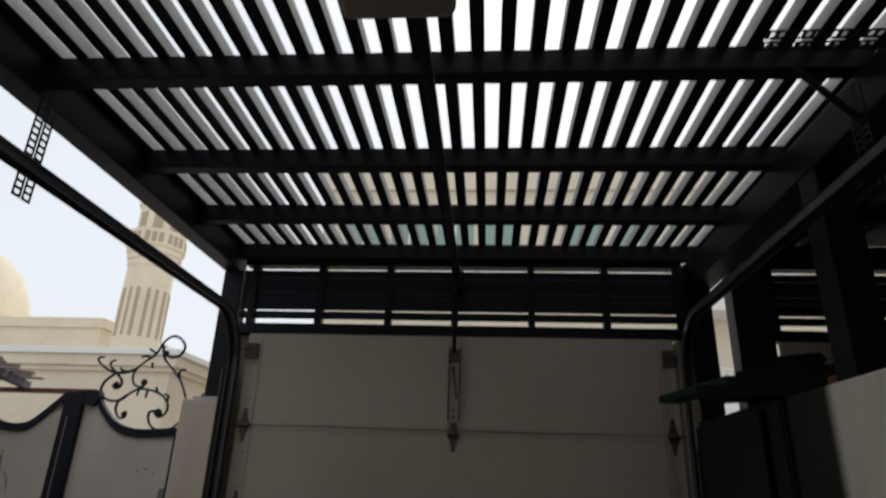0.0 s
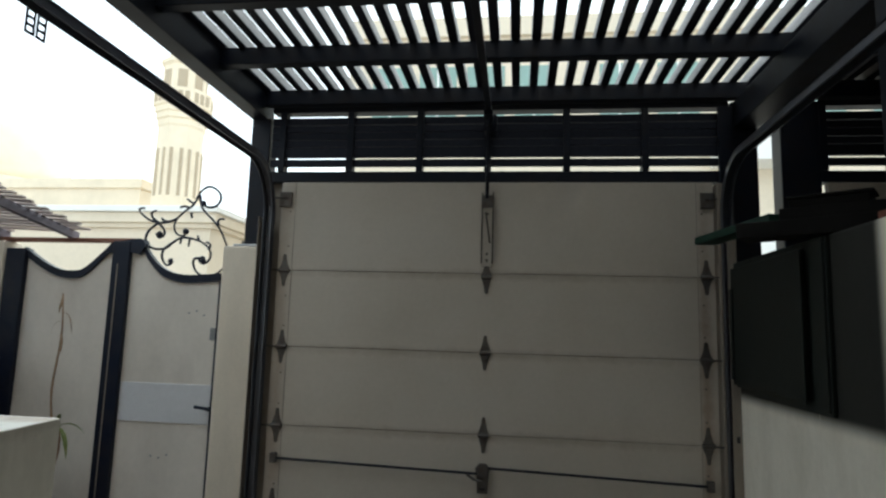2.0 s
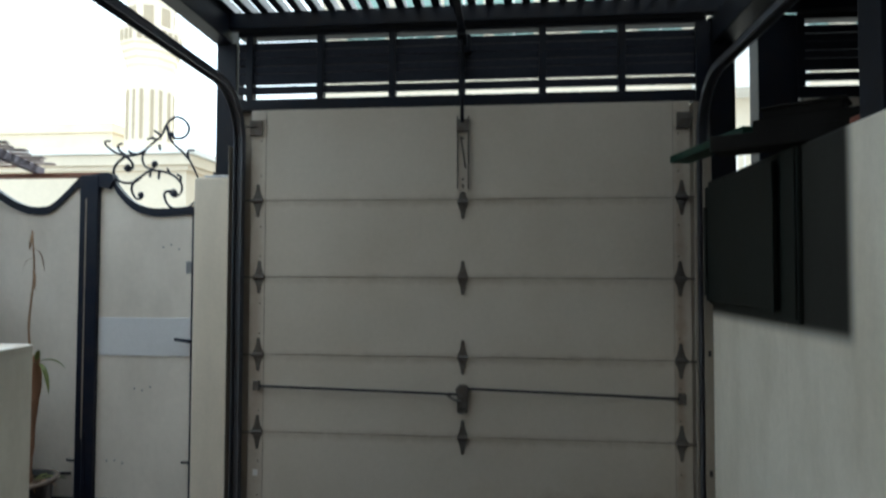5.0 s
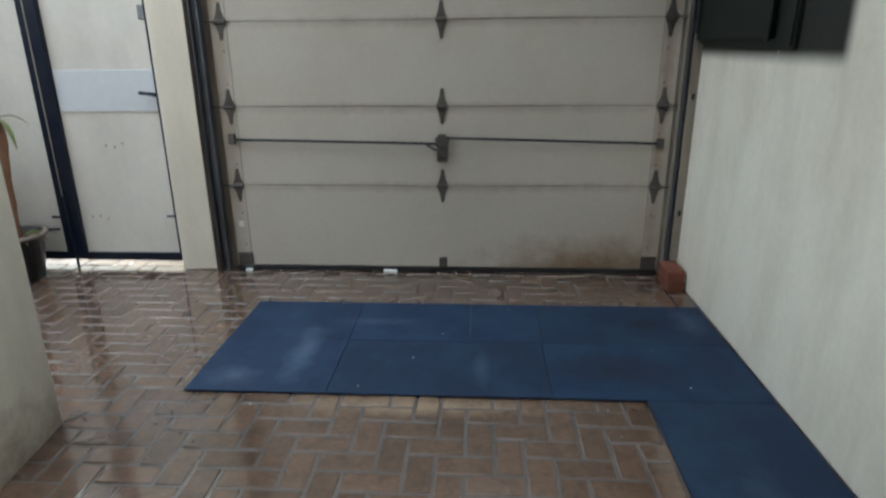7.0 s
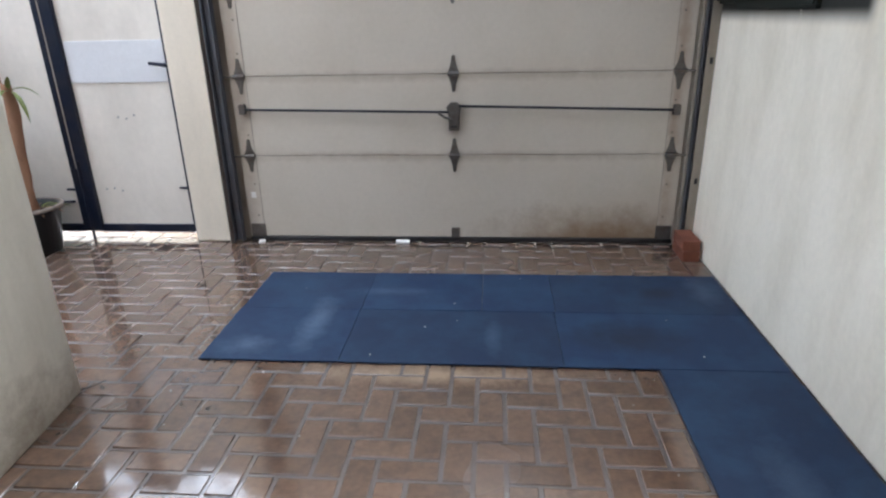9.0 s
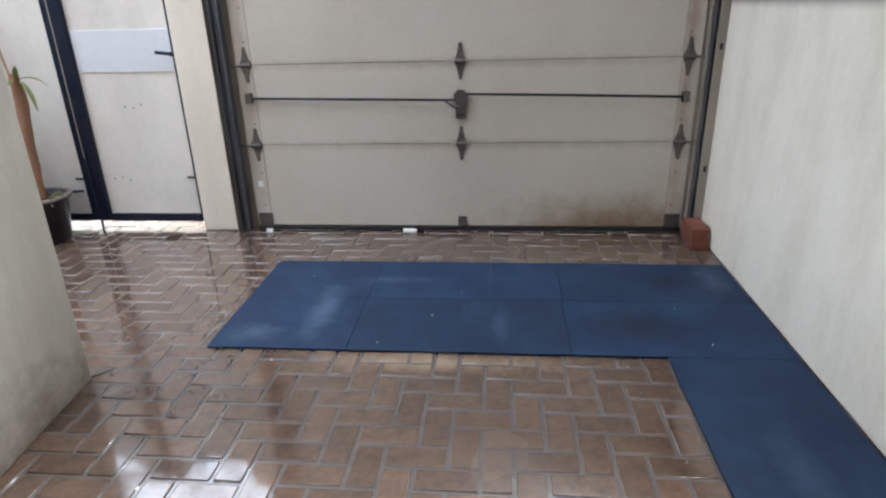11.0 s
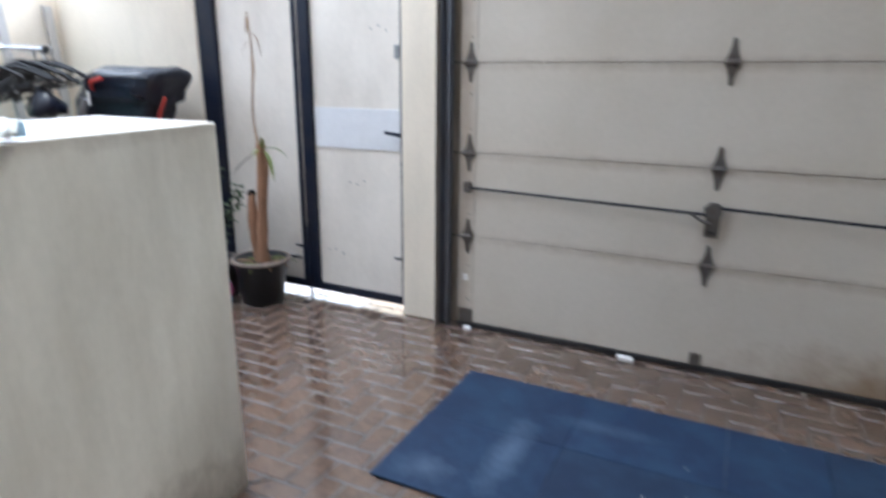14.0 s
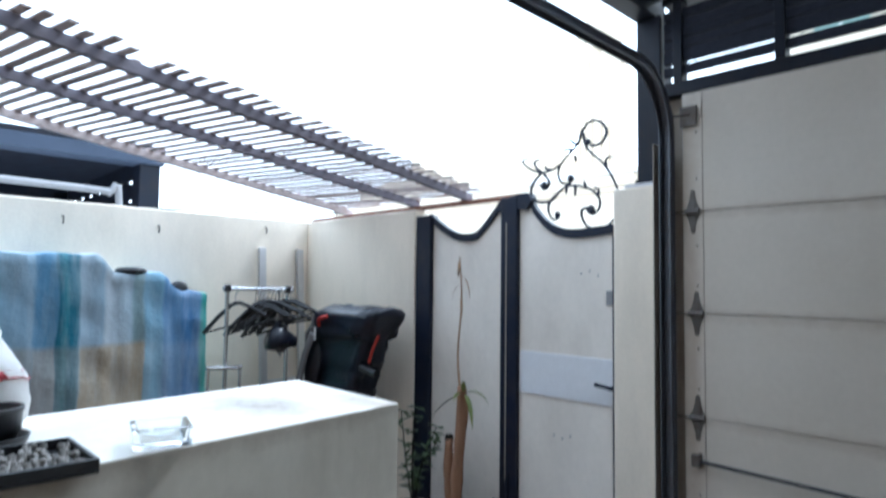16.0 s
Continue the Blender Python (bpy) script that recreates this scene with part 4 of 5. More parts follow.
# ---- yard floor plants ----
def big_pot(at, r, h, label):
    p = thing("plant_pot", at, label, "plant pot")
    part("tub", lathe([(r * 0.72, 0), (r * 0.95, h * 0.92), (r * 1.06, h * 0.92), (r * 1.06, h), (r * 0.93, h), (r * 0.9, h * 0.86)], at, 28), BLACKPLASTIC, p, smooth=True)
    bm = lathe([(r * 1.0, h * 0.94), (r * 1.075, h * 0.94), (r * 1.075, h * 1.01), (r * 0.955, h * 1.01), (r * 0.93, h * 0.88)], at, 28)
    bmesh.ops.delete(bm, geom=[f for f in bm.faces if len(f.verts) > 4], context="FACES")
    part("rim", bm, POTRIM, p, "dusty pale rim", smooth=True)
    bm = lathe([(r * 0.9, h * 0.86), (r * 0.5, h * 0.89), (0.01, h * 0.9)], at, 20)
    for v in bm.verts:
        v.co.z += 0.012 * noise.noise(v.co * 30)
    part("soil", bm, SOIL, p)
    return p


def leaf(base, way, length, width, droop, bm):
    """A long folded leaf of five spans."""
    way = Vector(way).normalized()
    side = way.cross(Vector((0, 0, 1)))
    side = side.normalized() if side.length > 1e-3 else Vector((1, 0, 0))
    rows, p = [], Vector(base)
    for i in range(6):
        t = i / 5
        w = width * math.sin(math.pi * min(0.98, 0.12 + 0.86 * t)) + 0.001
        rows.append((bm.verts.new(p - side * w / 2), bm.verts.new(p + Vector((0, 0, -w * 0.25))), bm.verts.new(p + side * w / 2)))
        way = (way + Vector((0, 0, -droop / 5))).normalized()
        p = p + way * length / 5
    for u, v in zip(rows, rows[1:]):
        for k in range(2):
            bm.faces.new((u[k], u[k + 1], v[k + 1], v[k]))
    return bm


big_pot((-2.76, -0.22, 0), 0.185, 0.31, "black plastic tub planted with a bare dracaena trunk")
dr = thing("dracaena", (-2.76, -0.20, 0.26), "cut-back dracaena with a red-brown trunk and a few leaves", "plant")
TX, TY = -2.76, -0.20
part("trunk", tube(smooth_line([(TX, TY, 0.25), (TX + 0.01, TY, 0.5), (TX + 0.045, TY, 0.8), (TX + 0.05, TY, 1.07)], 4), 0.038, 14, taper=0.030), BARK, dr, smooth=True)
part("side_trunk", tube(smooth_line([(TX - 0.04, TY + 0.01, 0.25), (TX - 0.06, TY, 0.5), (TX - 0.05, TY - 0.01, 0.74)], 4), 0.032, 10, taper=0.026), BARK, dr, smooth=True)
part("dead_stem", tube(smooth_line([(TX + 0.02, TY + 0.02, 1.0), (TX - 0.04, TY + 0.05, 1.25), (TX - 0.02, TY + 0.06, 1.6), (TX - 0.05, TY + 0.07, 1.88)], 4), 0.009, 6, taper=0.005), DRYLEAF, dr)
for t in [o for o in dr.children if "trunk" in o.name]:
    for v in t.data.vertices:
        v.co += 0.012 * noise.noise_vector(v.co * 22)
for z, wx, wy, ln in ((1.62, 0.5, -0.4, 0.16), (1.70, -0.4, -0.3, 0.13), (1.76, 0.7, 0.1, 0.18), (1.83, -0.5, 0.2, 0.10), (1.86, 0.2, -0.6, 0.09)):
    part("dry_leaf", leaf((TX - 0.03, TY + 0.06, z), (wx, wy, 0.7), ln, 0.016, 5.0, bmesh.new()), DRYLEAF, dr)
for wx, wy, wz, ln, droop in ((0.5, -0.5, 1.2, 0.15, 0.8), (0.9, -0.4, 0.8, 0.26, 3.4), (0.7, 0.3, 1.0, 0.20, 2.2), (0.2, -0.9, 0.8, 0.13, 1.6)):
    part("leaf", leaf((TX + 0.06, TY, 1.03), (wx, wy, wz), ln, 0.03, droop, bmesh.new()), LEAF, dr)
part("dead_leaf", leaf((TX + 0.03, TY, 1.02), (-1.0, -0.3, -0.25), 0.26, 0.022, 0.9, bmesh.new()), OLDWOOD, dr, "blackened hanging leaf")
part("cut_top", tube([(TX - 0.05, TY - 0.01, 0.735), (TX - 0.05, TY - 0.01, 0.765)], 0.029, 10, taper=0.022), OLDWOOD, dr, "dark sawn-off end")
for k in range(10):
    a = k * 0.63
    part("low_leaf", leaf((TX + 0.06 * math.cos(a), TY + 0.06 * math.sin(a), 0.27), (math.cos(a), math.sin(a), 1.1), rng.uniform(0.1, 0.2), 0.03, 1.6, bmesh.new()), LEAF if k % 3 else DRYLEAF, dr)
big_pot((-3.10, -0.24, 0), 0.13, 0.26, "black plastic pot with a small leafy shrub")
sb = thing("shrub", (-3.10, -0.24, 0.23), "thin leafy shrub in a black pot", "plant")
for k in range(5):
    a = k * 1.27
    tip = (-3.10 + 0.16 * math.cos(a) + 0.06, -0.24 + 0.10 * math.sin(a), 0.72 + 0.05 * k)
    stem = smooth_line([(-3.10, -0.24, 0.22), (-3.10 + 0.06 * math.cos(a), -0.24 + 0.04 * math.sin(a), 0.5), tip], 5)
    part("stem", tube(stem, 0.006, 5, taper=0.003), OLDWOOD, sb)
    bm = bmesh.new()
    for q in stem[3:]:
        for _ in range(3):
            leaf(q, (rng.uniform(-1, 1), rng.uniform(-1, 1), rng.uniform(-0.1, 0.8)), rng.uniform(0.05, 0.09), 0.03, 0.8, bm)
    part("foliage", bm, SHRUBLEAF, sb)
toy = thing("watering_can", (-2.985, -0.37, 0), "blue and pink plastic watering can", "watering can")
part("body", lathe([(0.05, 0), (0.06, 0.01), (0.06, 0.14), (0.045, 0.155)], (-2.985, -0.37, 0), 18), BLUEP, toy, smooth=True)
part("rim", lathe([(0.05, 0.155), (0.05, 0.185), (0.04, 0.195)], (-2.985, -0.37, 0), 18), PINK, toy, "pink top", smooth=True)
part("handle", tube(smooth_line([(-2.93, -0.37, 0.14), (-2.90, -0.37, 0.14), (-2.90, -0.37, 0.08), (-2.93, -0.37, 0.05)], 4), 0.008, 6), PINK, toy)

# ---- covered furniture by the side wall ----
cov = thing("covered_furniture", (-4.6, -1.6, 0), "stacked furniture draped in blue and sand striped curtains", "covered furniture")


def cover_top(y):
    steps = ((-9.0, 1.86), (-1.80, 1.87), (-1.71, 1.755), (-1.40, 1.76), (-1.34, 1.675), (-1.27, 1.632), (-1.0, 1.625))
    for (y0, z0), (y1, z1) in zip(steps, steps[1:]):
        if y <= y1:
            return z0 + (z1 - z0) * (y - y0) / (y1 - y0)
    return steps[-1][1]


bm = bmesh.new()
uvl = bm.loops.layers.uv.new("cloth")
NY, NZ, grid, uvs = 90, 40, [], {}
for i in range(NY + 1):
    y = -3.1 + 2.0 * i / NY
    row = []
    for j in range(NZ + 1):
        t = j / NZ
        top = cover_top(y)
        if t < 0.78:
            z, x = top * t / 0.78, -4.36
        else:
            u = (t - 0.78) / 0.22
            z, x = top + 0.01 * math.sin(u * 3), -4.36 - 0.46 * u
        fold = 0.005 * math.sin(y * 38 + 3.5 * math.sin(y * 4.3) + 2.5 * z) + 0.011 * math.sin(y * 9 + 0.8) + 0.022 * noise.noise(Vector((y * 5 + z * 3, z * 4 - y * 2, 2))) + 0.009 * noise.noise(Vector((y * 16, z * 11, 6)))
        x += fold * (1.0 if t < 0.78 else 0.3) - (0.05 * (z / top) if t < 0.78 else 0.05)
        v = bm.verts.new((x, y + 0.012 * noise.noise(Vector((y * 8, z * 8, 7))), max(z + 0.012 * noise.noise(Vector((y * 7, z * 3, 4))), 0.003)))
        uvs[v] = ((y + 2.35) / 1.25 + 0.012 * noise.noise(Vector((y * 5, z * 3, 9))), z / 1.9 + 0.012 * noise.noise(Vector((y * 4, z, 5))))
        row.append(v)
    grid.append(row)
for u, v in zip(grid, grid[1:]):
    for k in range(NZ):
        f = bm.faces.new((u[k], v[k], v[k + 1], u[k + 1]))
        for lp in f.loops:
            lp[uvl].uv = uvs[lp.vert]
end = [bm.verts.new((-4.84, grid[-1][0].co.y - 0.01, v.co.z)) for v in grid[-1]]
for k in range(NZ):
    f = bm.faces.new((grid[-1][k], end[k], end[k + 1], grid[-1][k + 1]))
    for lp in f.loops:
        lp[uvl].uv = (0.98, lp.vert.co.z / 1.9)
part("curtain_cover", bm, TARP, cov, smooth=True)
for y, z in ((-1.59, 1.757), (-1.265, 1.63)):
    part("black_lid", lathe([(0.10 if y < -1.4 else 0.06, 0), (0.10 if y < -1.4 else 0.06, 0.02), (0.08 if y < -1.4 else 0.05, 0.035 if y < -1.4 else 0.06), (0.02, 0.04 if y < -1.4 else 0.075)], (-4.5, y, z), 16), BLACKPLASTIC, cov, smooth=True)

# ---- clothes rack, hangers, ladder and folded treadmill ----
rack = thing("clothes_rack", (-4.1, -0.84, 0), "chrome tube clothes rack", "clothes rack")
RX = -4.1
for y, top in ((-1.09, 1.665), (-0.63, 1.655)):
    part("upright", tube([(RX, y, 0.03), (RX, y, top)], 0.013, 10), CHROME, rack)
    part("foot", tube([(RX - 0.2, y, 0.03), (RX + 0.2, y, 0.03)], 0.014, 8), CHROME, rack)
    part("end_cap", box(RX - 0.02, RX + 0.02, y - 0.02, y + 0.02, top - 0.03, top + 0.02, 0.005), BLACKPLASTIC, rack)
part("top_bar", tube([(RX, -1.12, 1.66), (RX, -0.60, 1.65)], 0.013, 10), CHROME, rack)
part("low_bar", tube([(RX, -1.09, 0.35), (RX, -0.59, 0.35)], 0.011, 8), CHROME, rack)
part("shelf_bar", tube([(RX + 0.12, -1.27, 1.14), (RX + 0.12, -1.03, 1.13)], 0.012, 8), CHROME, rack)
for y in (-1.26, -1.04):
    part("shelf_leg", tube([(RX + 0.12, y, 0.03), (RX + 0.12, y, 1.135)], 0.010, 8), CHROME, rack)


def coat_hanger(y, turn, drop, tilt):
    h = thing("coat_hanger", (RX, y, 1.64), "black plastic coat hanger on the chrome rack", "coat hanger", "hangers on the rack")
    c, s = math.cos(turn), math.sin(turn)
    hook = [(0, 0.02), (0.018, 0.005), (0.014, -0.02), (0, -0.04), (0, -0.09 - drop)]
    part("hook", tube(smooth_line([(RX + a * c, y + a * s, 1.655 + b) for a, b in hook], 4), 0.004, 6), CHROME, h)
    arm = [(-0.21, -0.235), (-0.12, -0.155), (-0.03, -0.095), (0, -0.09), (0.03, -0.095), (0.12, -0.155), (0.21, -0.235)]
    part("shoulder_bar", tube([(RX + q * c, y + q * s, 1.655 + w - drop + tilt * q) for q, w in arm], 0.014, 6), BLACKPLASTIC, h)
    part("cross_bar", tube([(RX + q * c, y + q * s, 1.42 - drop + tilt * q) for q in (-0.205, 0.205)], 0.007, 6), BLACKPLASTIC, h)


for k in range(11):
    coat_hanger(-0.91 + 0.031 * k if k else -1.03, 0.85 + 0.05 * math.sin(k * 2.3), 0.01 + 0.015 * math.sin(k * 1.7), 0.30 + 0.14 * math.sin(k * 2.9))

lad = thing("ladder", (-4.72, -0.28, 0), "grey aluminium ladder leaning in the yard corner", "ladder")
for y in (-0.46, -0.10):
    part("stile", box(-0.02, 0.02, -0.03, 0.03, 0, 1.98, 0.004, m=pose(-4.68, y, 0.02, 0, -4.5, 0)), ALU, lad)
for k in range(5):
    z = 0.3 + 0.29 * k
    part("rung", tube([(-4.68 - 0.078 * z, -0.46, z), (-4.68 - 0.078 * z, -0.10, z)], 0.014, 8), ALU, lad)

tm = thing("treadmill", (-3.75, -0.34, 0), "folded treadmill under a crumpled black cover with red trim", "treadmill")
bm = bmesh.new()
rows = []
for j in range(57):
    tz = j / 56
    z = 0.14 + 1.40 * tz
    half = 0.26 + 0.07 * tz
    mid = -4.19 + 0.62 * tz
    deep = 0.12 + (0.055 if tz > 0.84 else 0.0)
    half += 0.02 if tz > 0.84 else 0.0
    if j >= 55:
        half, deep = half * (0.97 if j == 55 else 0.9), deep * (0.8 if j == 55 else 0.5)
    row = []
    for k in range(72):
        a = 2 * math.pi * k / 72
        ca, sa = math.cos(a), math.sin(a)
        x = mid + half * math.copysign(abs(ca) ** 0.25, ca)
        y = -0.36 + 0.10 * (1 - tz) + deep * math.copysign(abs(sa) ** 0.5, sa)
        p = Vector((x, y, z))
        p += 0.022 * noise.noise_vector(p * 6) + 0.016 * noise.noise_vector(p * 15) + 0.010 * noise.noise_vector(p * 34)
        row.append(bm.verts.new(p))
    rows.append(row)
for u, v in zip(rows, rows[1:]):
    for k in range(72):
        bm.faces.new((u[k], u[(k + 1) % 72], v[(k + 1) % 72], v[k]))
bm.faces.new(rows[0][::-1]), bm.faces.new(rows[-1])
part("cover", bm, BLACKCOVER, tm, smooth=True)
part("frame_foot", box(-4.45, -3.85, -0.48, -0.14, 0.0, 0.14, 0.02), BLACKPLASTIC, tm)
part("trim", tube(smooth_line([(-3.80, -0.54, 1.40), (-3.76, -0.57, 1.45), (-3.66, -0.57, 1.475)], 4), 0.013, 6), RED, tm, "red trim cord")
part("trim", tube(smooth_line([(-3.235, -0.45, 1.36), (-3.275, -0.46, 1.28), (-3.32, -0.46, 1.18)], 4), 0.010, 6), RED, tm, "red trim cord")
part("handrail", tube([(-3.87, -0.55, 1.34), (-3.95, -0.56, 1.18), (-4.12, -0.56, 0.75)], 0.024, 8), GREY, tm)
part("side_grip", tube([(-3.46, -0.42, 1.13), (-3.25, -0.45, 1.11)], 0.024, 8), BLACKPLASTIC, tm)
bm = lathe([(0.08, 0.95), (0.10, 1.05), (0.11, 1.15), (0.10, 1.26), (0.09, 1.34), (0.05, 1.40)], (-4.0, -0.42, 0), 28)
bmesh.ops.holes_fill(bm, edges=[e for e in bm.edges if e.is_boundary])
for v in bm.verts:
    v.co += 0.04 * noise.noise_vector(v.co * 9) + 0.015 * noise.noise_vector(v.co * 25)
part("cover_fold", bm, BLACKCOVER, tm, smooth=True)
part("tag", box(-3.80, -3.78, -0.585, -0.58, 1.30, 1.39), BAG, tm, "white plastic tag")
tbag = thing("carrier_bag", (RX + 0.04, -0.70, 1.1), "glossy black carrier bag hanging from the rack", "bag")
bm = lathe([(0.03, 1.20), (0.08, 1.21), (0.10, 1.26), (0.095, 1.32), (0.05, 1.39), (0.02, 1.43)], (RX + 0.04, -0.70, 0), 36)
for v in bm.verts:
    v.co += 0.07 * noise.noise_vector(v.co * 8) + 0.03 * noise.noise_vector(v.co * 24)
part("sack", bm, BLACKCOVER, tbag, smooth=True)
part("strap", tube([(RX + 0.04, -0.70, 1.43), (RX + 0.015, -0.70, 1.5), (RX, -0.70, 1.668)], 0.006, 6), BLACKPLASTIC, tbag)

# ---- beyond the walls ----
nc = thing("neighbour_carport", (-8, -2.5, 0), "dark steel carport beyond the yard wall", "carport")
for x, y in ((-6.55, -0.85), (-6.55, -4.2), (-10.2, -0.85), (-10.2, -4.2)):
    part("column", box(x - 0.1, x + 0.1, y - 0.1, y + 0.1, 0, 2.95, 0.01), STEEL, nc)
part("beam", box(-6.68, -6.42, -4.3, -0.72, 2.86, 3.0, 0.01), STEELBLUE, nc)
part("beam", box(-10.3, -10.1, -4.3, -0.72, 2.86, 3.0, 0.01), STEEL, nc)
part("roof", box(-10.3, -6.42, -4.3, -0.72, 3.001, 3.05), STEEL, nc)
part("back_wall", box(-10.3, -10.2, -4.3, -0.72, 0, 2.92), STEEL, nc)
part("screen_board", box(-10.25, -10.2, -4.3, -0.72, 2.945, 3.0), STEEL, nc)
part("end_screen", box(-10.2, -6.66, -4.3, -4.26, 0, 3.0), STEEL, nc)
part("end_screen", box(-10.2, -6.66, -0.76, -0.72, 0, 2.57), STEEL, nc)
for z0, z1 in ((2.60, 2.775), (2.815, 3.0)):
    part("screen_board", box(-10.2, -6.66, -0.76, -0.73, z0, z1), STEEL, nc)
for k in range(9):
    part("screen_post", box(-10.15 + 0.40 * k, -9.96 + 0.40 * k, -0.729, -0.70, 2.5, 3.0), STEEL, nc)
part("pipe", tube(smooth_line([(-6.0, -3.9, 2.52), (-6.0, -1.6, 2.50), (-6.0, -1.35, 2.47), (-6.0, -1.25, 2.36), (-6.0, -1.24, 0.0)], 4), 0.03, 8), GREY, nc)
cab = thing("wall_cable", (-4.95, -1, 2.26), "thin dark cable along the top of the wall", "cable")
part("cable", tube(smooth_line([(-4.92, -1.35, 2.258), (-4.92, -1.2, 2.262), (-4.92, -0.5, 2.302), (-4.72, -0.02, 2.315), (-4.3, 0.06, 2.30)], 5), 0.008, 6), STEEL, cab)

hs = thing("parapet_house", (-14, 14, 0), "cream rendered house with a stepped cornice", "house")
part("wall", box(-22, -8.4, 12.2, 20, -0.1, 4.35), RENDERED, hs)
part("cornice", box(-22.1, -8.28, 12.08, 20.1, 4.35, 4.48, 0.02), RENDERED, hs)
part("cornice", box(-22.2, -8.18, 11.98, 20.2, 4.48, 4.78, 0.03), RENDERED, hs)
part("cap", box(-22.3, -8.08, 11.88, 20.3, 4.78, 4.95, 0.02), WHITEPAINT, hs)
for x in (-15.5, -12.5, -9.7):
    w = part("window", box(x - 0.6, x + 0.6, 12.16, 12.19, 1.1, 2.6), TEAL, hs)
    part("frame", box(x - 0.68, x + 0.68, 12.13, 12.2, 2.6, 2.7), WHITEPAINT, w)

mq = thing("domed_building", (-34, 45, 0), "pale sandstone domed building", "building")
part("wall", box(-60, -30.0, 41, 60, -0.1, 12.3), STONE, mq)
part("parapet", box(-60.2, -29.8, 40.8, 60.2, 12.3, 13.1, 0.05), STONE, mq)
part("dome", lathe([(6.1 * math.cos(a), 14.2 + 7.6 * math.sin(a)) for a in [math.pi / 2 * k / 14 for k in range(14)]] + [(0.06, 21.9), (0.06, 23.4)], (-49.4, 48, 0), 40), STONE, mq, smooth=True)
part("drum", lathe([(6.3, 12.9), (6.3, 14.1), (6.1, 14.2)], (-49.4, 48, 0), 40), STONE, mq)
mn = thing("minaret", (-26.3, 40, 0), "octagonal sandstone minaret with a corbelled gallery", "tower")
MC = (-26.3, 40.0, 0)
part("shaft", lathe([(1.85, 0), (1.85, 10), (1.78, 10.4), (1.75, 16.6)], MC, 8), STONE, mn)
gl = part("gallery", lathe([(1.75, 16.6), (1.85, 16.8), (1.85, 17.2), (1.98, 17.3), (1.98, 17.7), (2.12, 17.8), (2.12, 18.2), (2.27, 18.3), (2.27, 19.6), (2.17, 19.6), (2.17, 18.8)], MC, 8), STONE, mn)
part("upper_shaft", lathe([(1.72, 18.7), (1.72, 21.6), (1.93, 21.8), (1.93, 22.1), (1.43, 22.4), (1.01, 23.7), (0.08, 24.8)], MC, 8), STONE, mn)
for k in range(8):
    a = math.pi / 8 + k * math.pi / 4 - math.pi / 2
    m = Matrix.Translation(MC) @ Matrix.Rotation(a, 4, "Z")
    # slits, panels and arches are flat boxes, their recess shade in darker stone colour
    for dx in (-0.36, 0.36):
        part("slit_window", box(dx - 0.12, dx + 0.12, -1.68, -1.60, 11.2, 14.9, m=m), STONEDARK, mn)
    for dx in (-0.5, 0, 0.5):
        part("gallery_panel", box(dx - 0.17, dx + 0.17, -2.13, -2.08, 18.5, 19.3, m=m), STONEDARK, gl)
    part("arch_opening", box(-0.35, 0.35, -1.63, -1.57, 19.7, 21.2, m=m), STONEDARK, mn)

ob = thing("opposite_building", (3, 16, 0), "tall cream building with green tinted windows and balconies", "building")
part("wall", box(-4.9, 14, 13.2, 22, -0.1, 10.3), RENDERED, ob)
part("parapet", box(-5.05, 14.15, 13.05, 22.1, 10.3, 10.9, 0.03), RENDERED, ob)
for fl in (0, 2):
    for x in (-3.6, -2.2, -0.8, 0.6, 3.0, 4.6, 8.4, 10.2):
        z = 0.9 + 3.4 * fl
        w = part("window", box(x - 0.55, x + 0.55, 13.17, 13.195, z, z + 1.7), TEAL, ob)
        part("frame", box(x - 0.62, x + 0.62, 13.12, 13.19, z - 0.1, z), WHITEPAINT, w)
        part("frame", box(x - 0.03, x + 0.03, 13.14, 13.168, z, z + 1.7), WHITEPAINT, w)
for z in (4.2, 7.4):
    b = part("balcony", box(5.4, 8.0, 12.2, 13.2, z - 1.1, z + 0.0, 0.02), WHITEPAINT, ob)
    part("rail", tube([(5.4, 12.25, z + 0.55), (8.0, 12.25, z + 0.55)], 0.035, 6), WHITEPAINT, b)
    for k in range(14):
        part("baluster", tube([(5.45 + 0.19 * k, 12.25, z), (5.45 + 0.19 * k, 12.25, z + 0.55)], 0.022, 6), WHITEPAINT, b)

# ---- floor and its pavers ----
floor = solid("floor", box(-5.03, 4.8, -6.45, 0.315, -0.25, -0.005), JOINT, "wet brown clay pavers in herringbone with pale joints", "floor")
CX, CY, G = 0.1081, 0.1035, 0.0016


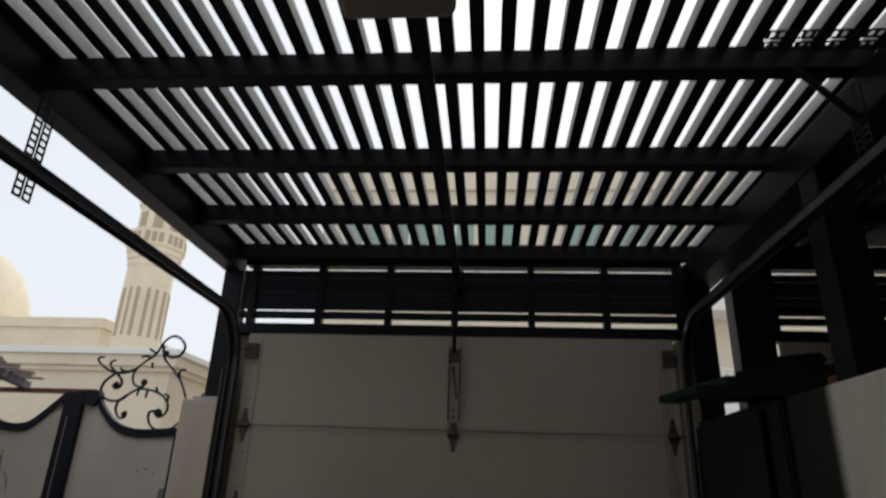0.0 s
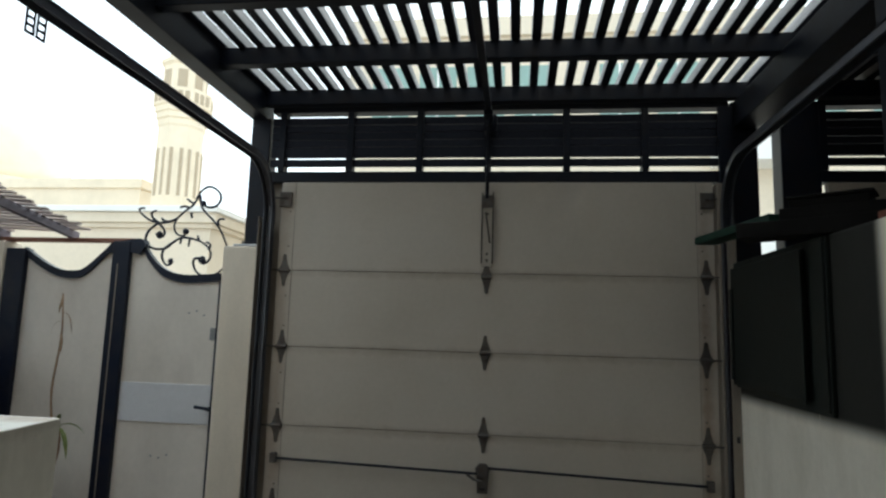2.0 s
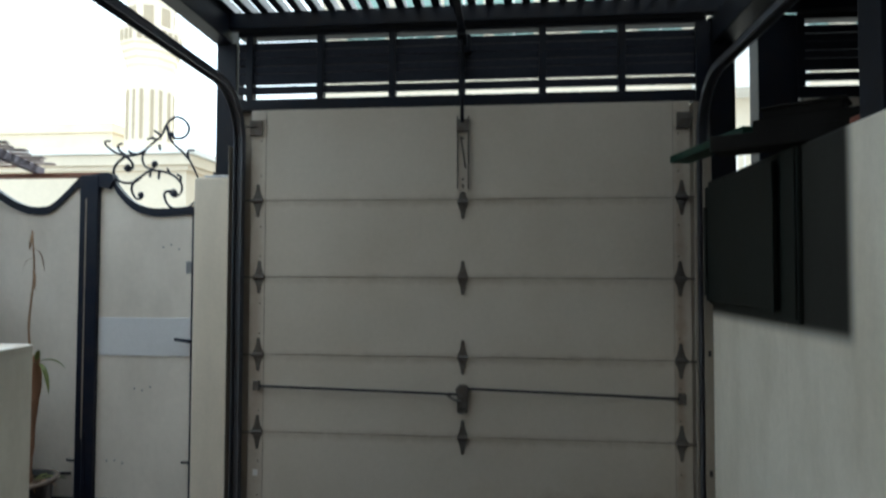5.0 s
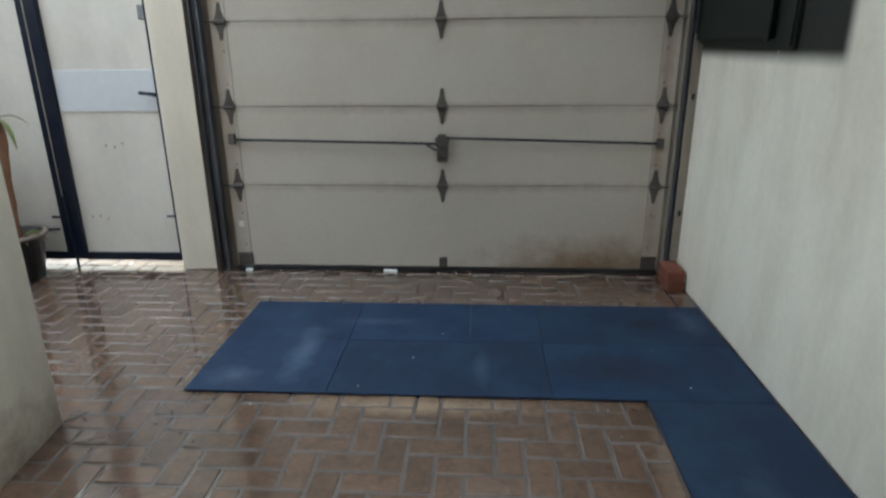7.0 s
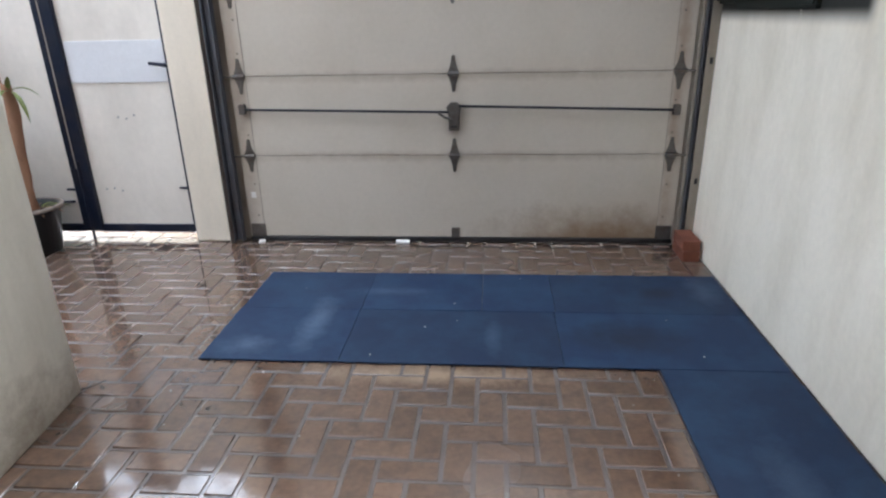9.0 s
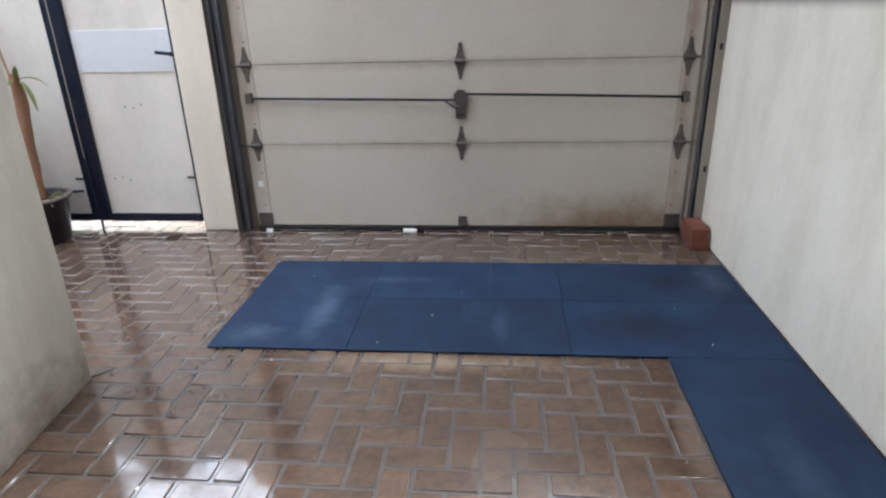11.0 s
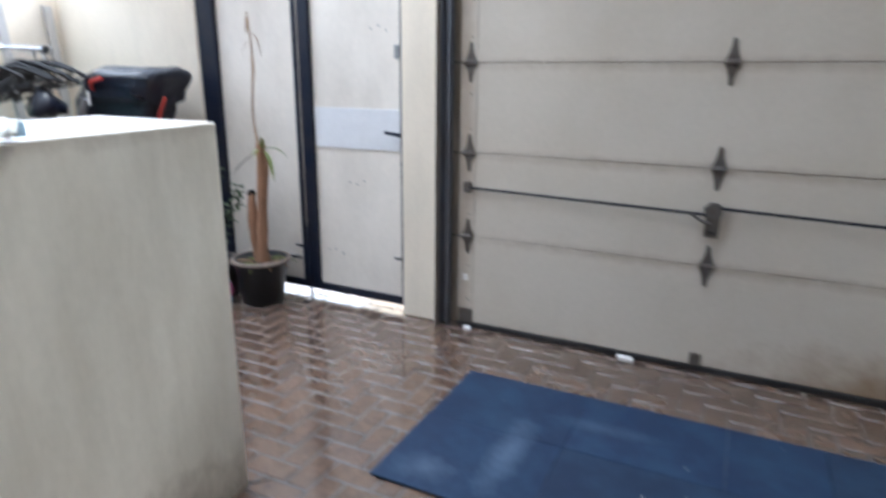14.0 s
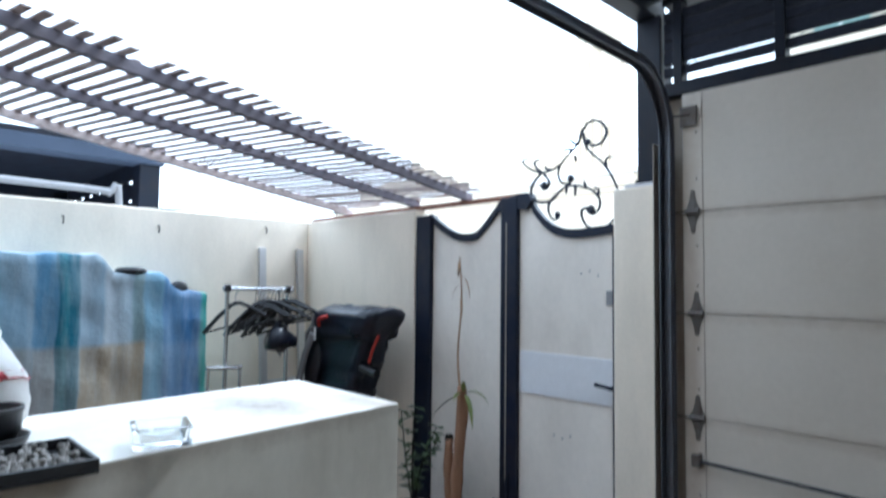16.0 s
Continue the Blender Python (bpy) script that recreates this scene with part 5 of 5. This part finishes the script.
def paver_mesh(w, h):
    """A paver with rounded upper edges and a flat top."""
    bm = box(-w / 2 + G, w / 2 - G, -h / 2 + G, h / 2 - G, -0.03, 0.0, 0.0)
    bmesh.ops.bevel(bm, geom=[e for e in bm.edges if all(v.co.z > -0.01 for v in e.verts)], offset=0.0068, segments=2, affect="EDGES")
    top = max(bm.faces, key=lambda f: f.calc_center_median().z)
    bmesh.ops.inset_individual(bm, faces=[top], thickness=0.004)
    me = bpy.data.meshes.new("paver")
    bm.to_mesh(me)
    bm.free()
    me.materials.append(PAVER)
    me.shade_smooth()
    return me


flat, upright = paver_mesh(2 * CX, CY), paver_mesh(CX, 2 * CY)
spots = []
for i in range(-44, 52):
    for j in range(-62, 5):
        d = (i - j) % 4
        if d == 0:
            spots.append((flat, 0.402 - (i + 1) * CX, -0.0555 + (j + 0.5) * CY))
        elif d == 3:
            spots.append((upright, 0.402 - (i + 0.5) * CX, -0.0555 + (j + 1) * CY))
near, rest = [], []
for me, x, y in spots:
    if not (-4.9 < x < 4.75 and -6.15 < y < 0.29):
        continue
    if -1.86 < x < -1.4 and -0.1 < y or -1.85 < x < -1.5 and y < -1.9:
        rest.append((me, x, y))
    elif -1.4 < x < 0.98 and -2.75 < y < -1.45:
        near.append((me, x, y))
    elif RW < x < 1.66 or -2.0 < x < FX and y < -1.82:
        continue
    else:
        rest.append((me, x, y))
for me, x, y in near[:300]:
    p = new("paver", me)
    p.parent = floor
    p.location = (x, y, rng.uniform(-0.0015, 0.0015))
    p.rotation_euler = (rng.uniform(-0.004, 0.004), rng.uniform(-0.004, 0.004), rng.uniform(-0.006, 0.006))
verts, faces = [], []
for me, x, y in rest + near[300:]:
    if x > 1.7:
        continue
    dz, k = rng.uniform(-0.0015, 0.0015), len(verts)
    verts += [(v.co.x + x, v.co.y + y, v.co.z + dz) for v in me.vertices]
    faces += [[k + q for q in f.vertices] for f in me.polygons]
me = bpy.data.meshes.new("paver_field")
me.from_pydata(verts, [], faces)
me.materials.append(PAVER)
me.shade_smooth()
field = new("paver_field", me)
field.parent = floor
tagged(field, "wet brown clay pavers", kind="stuff")
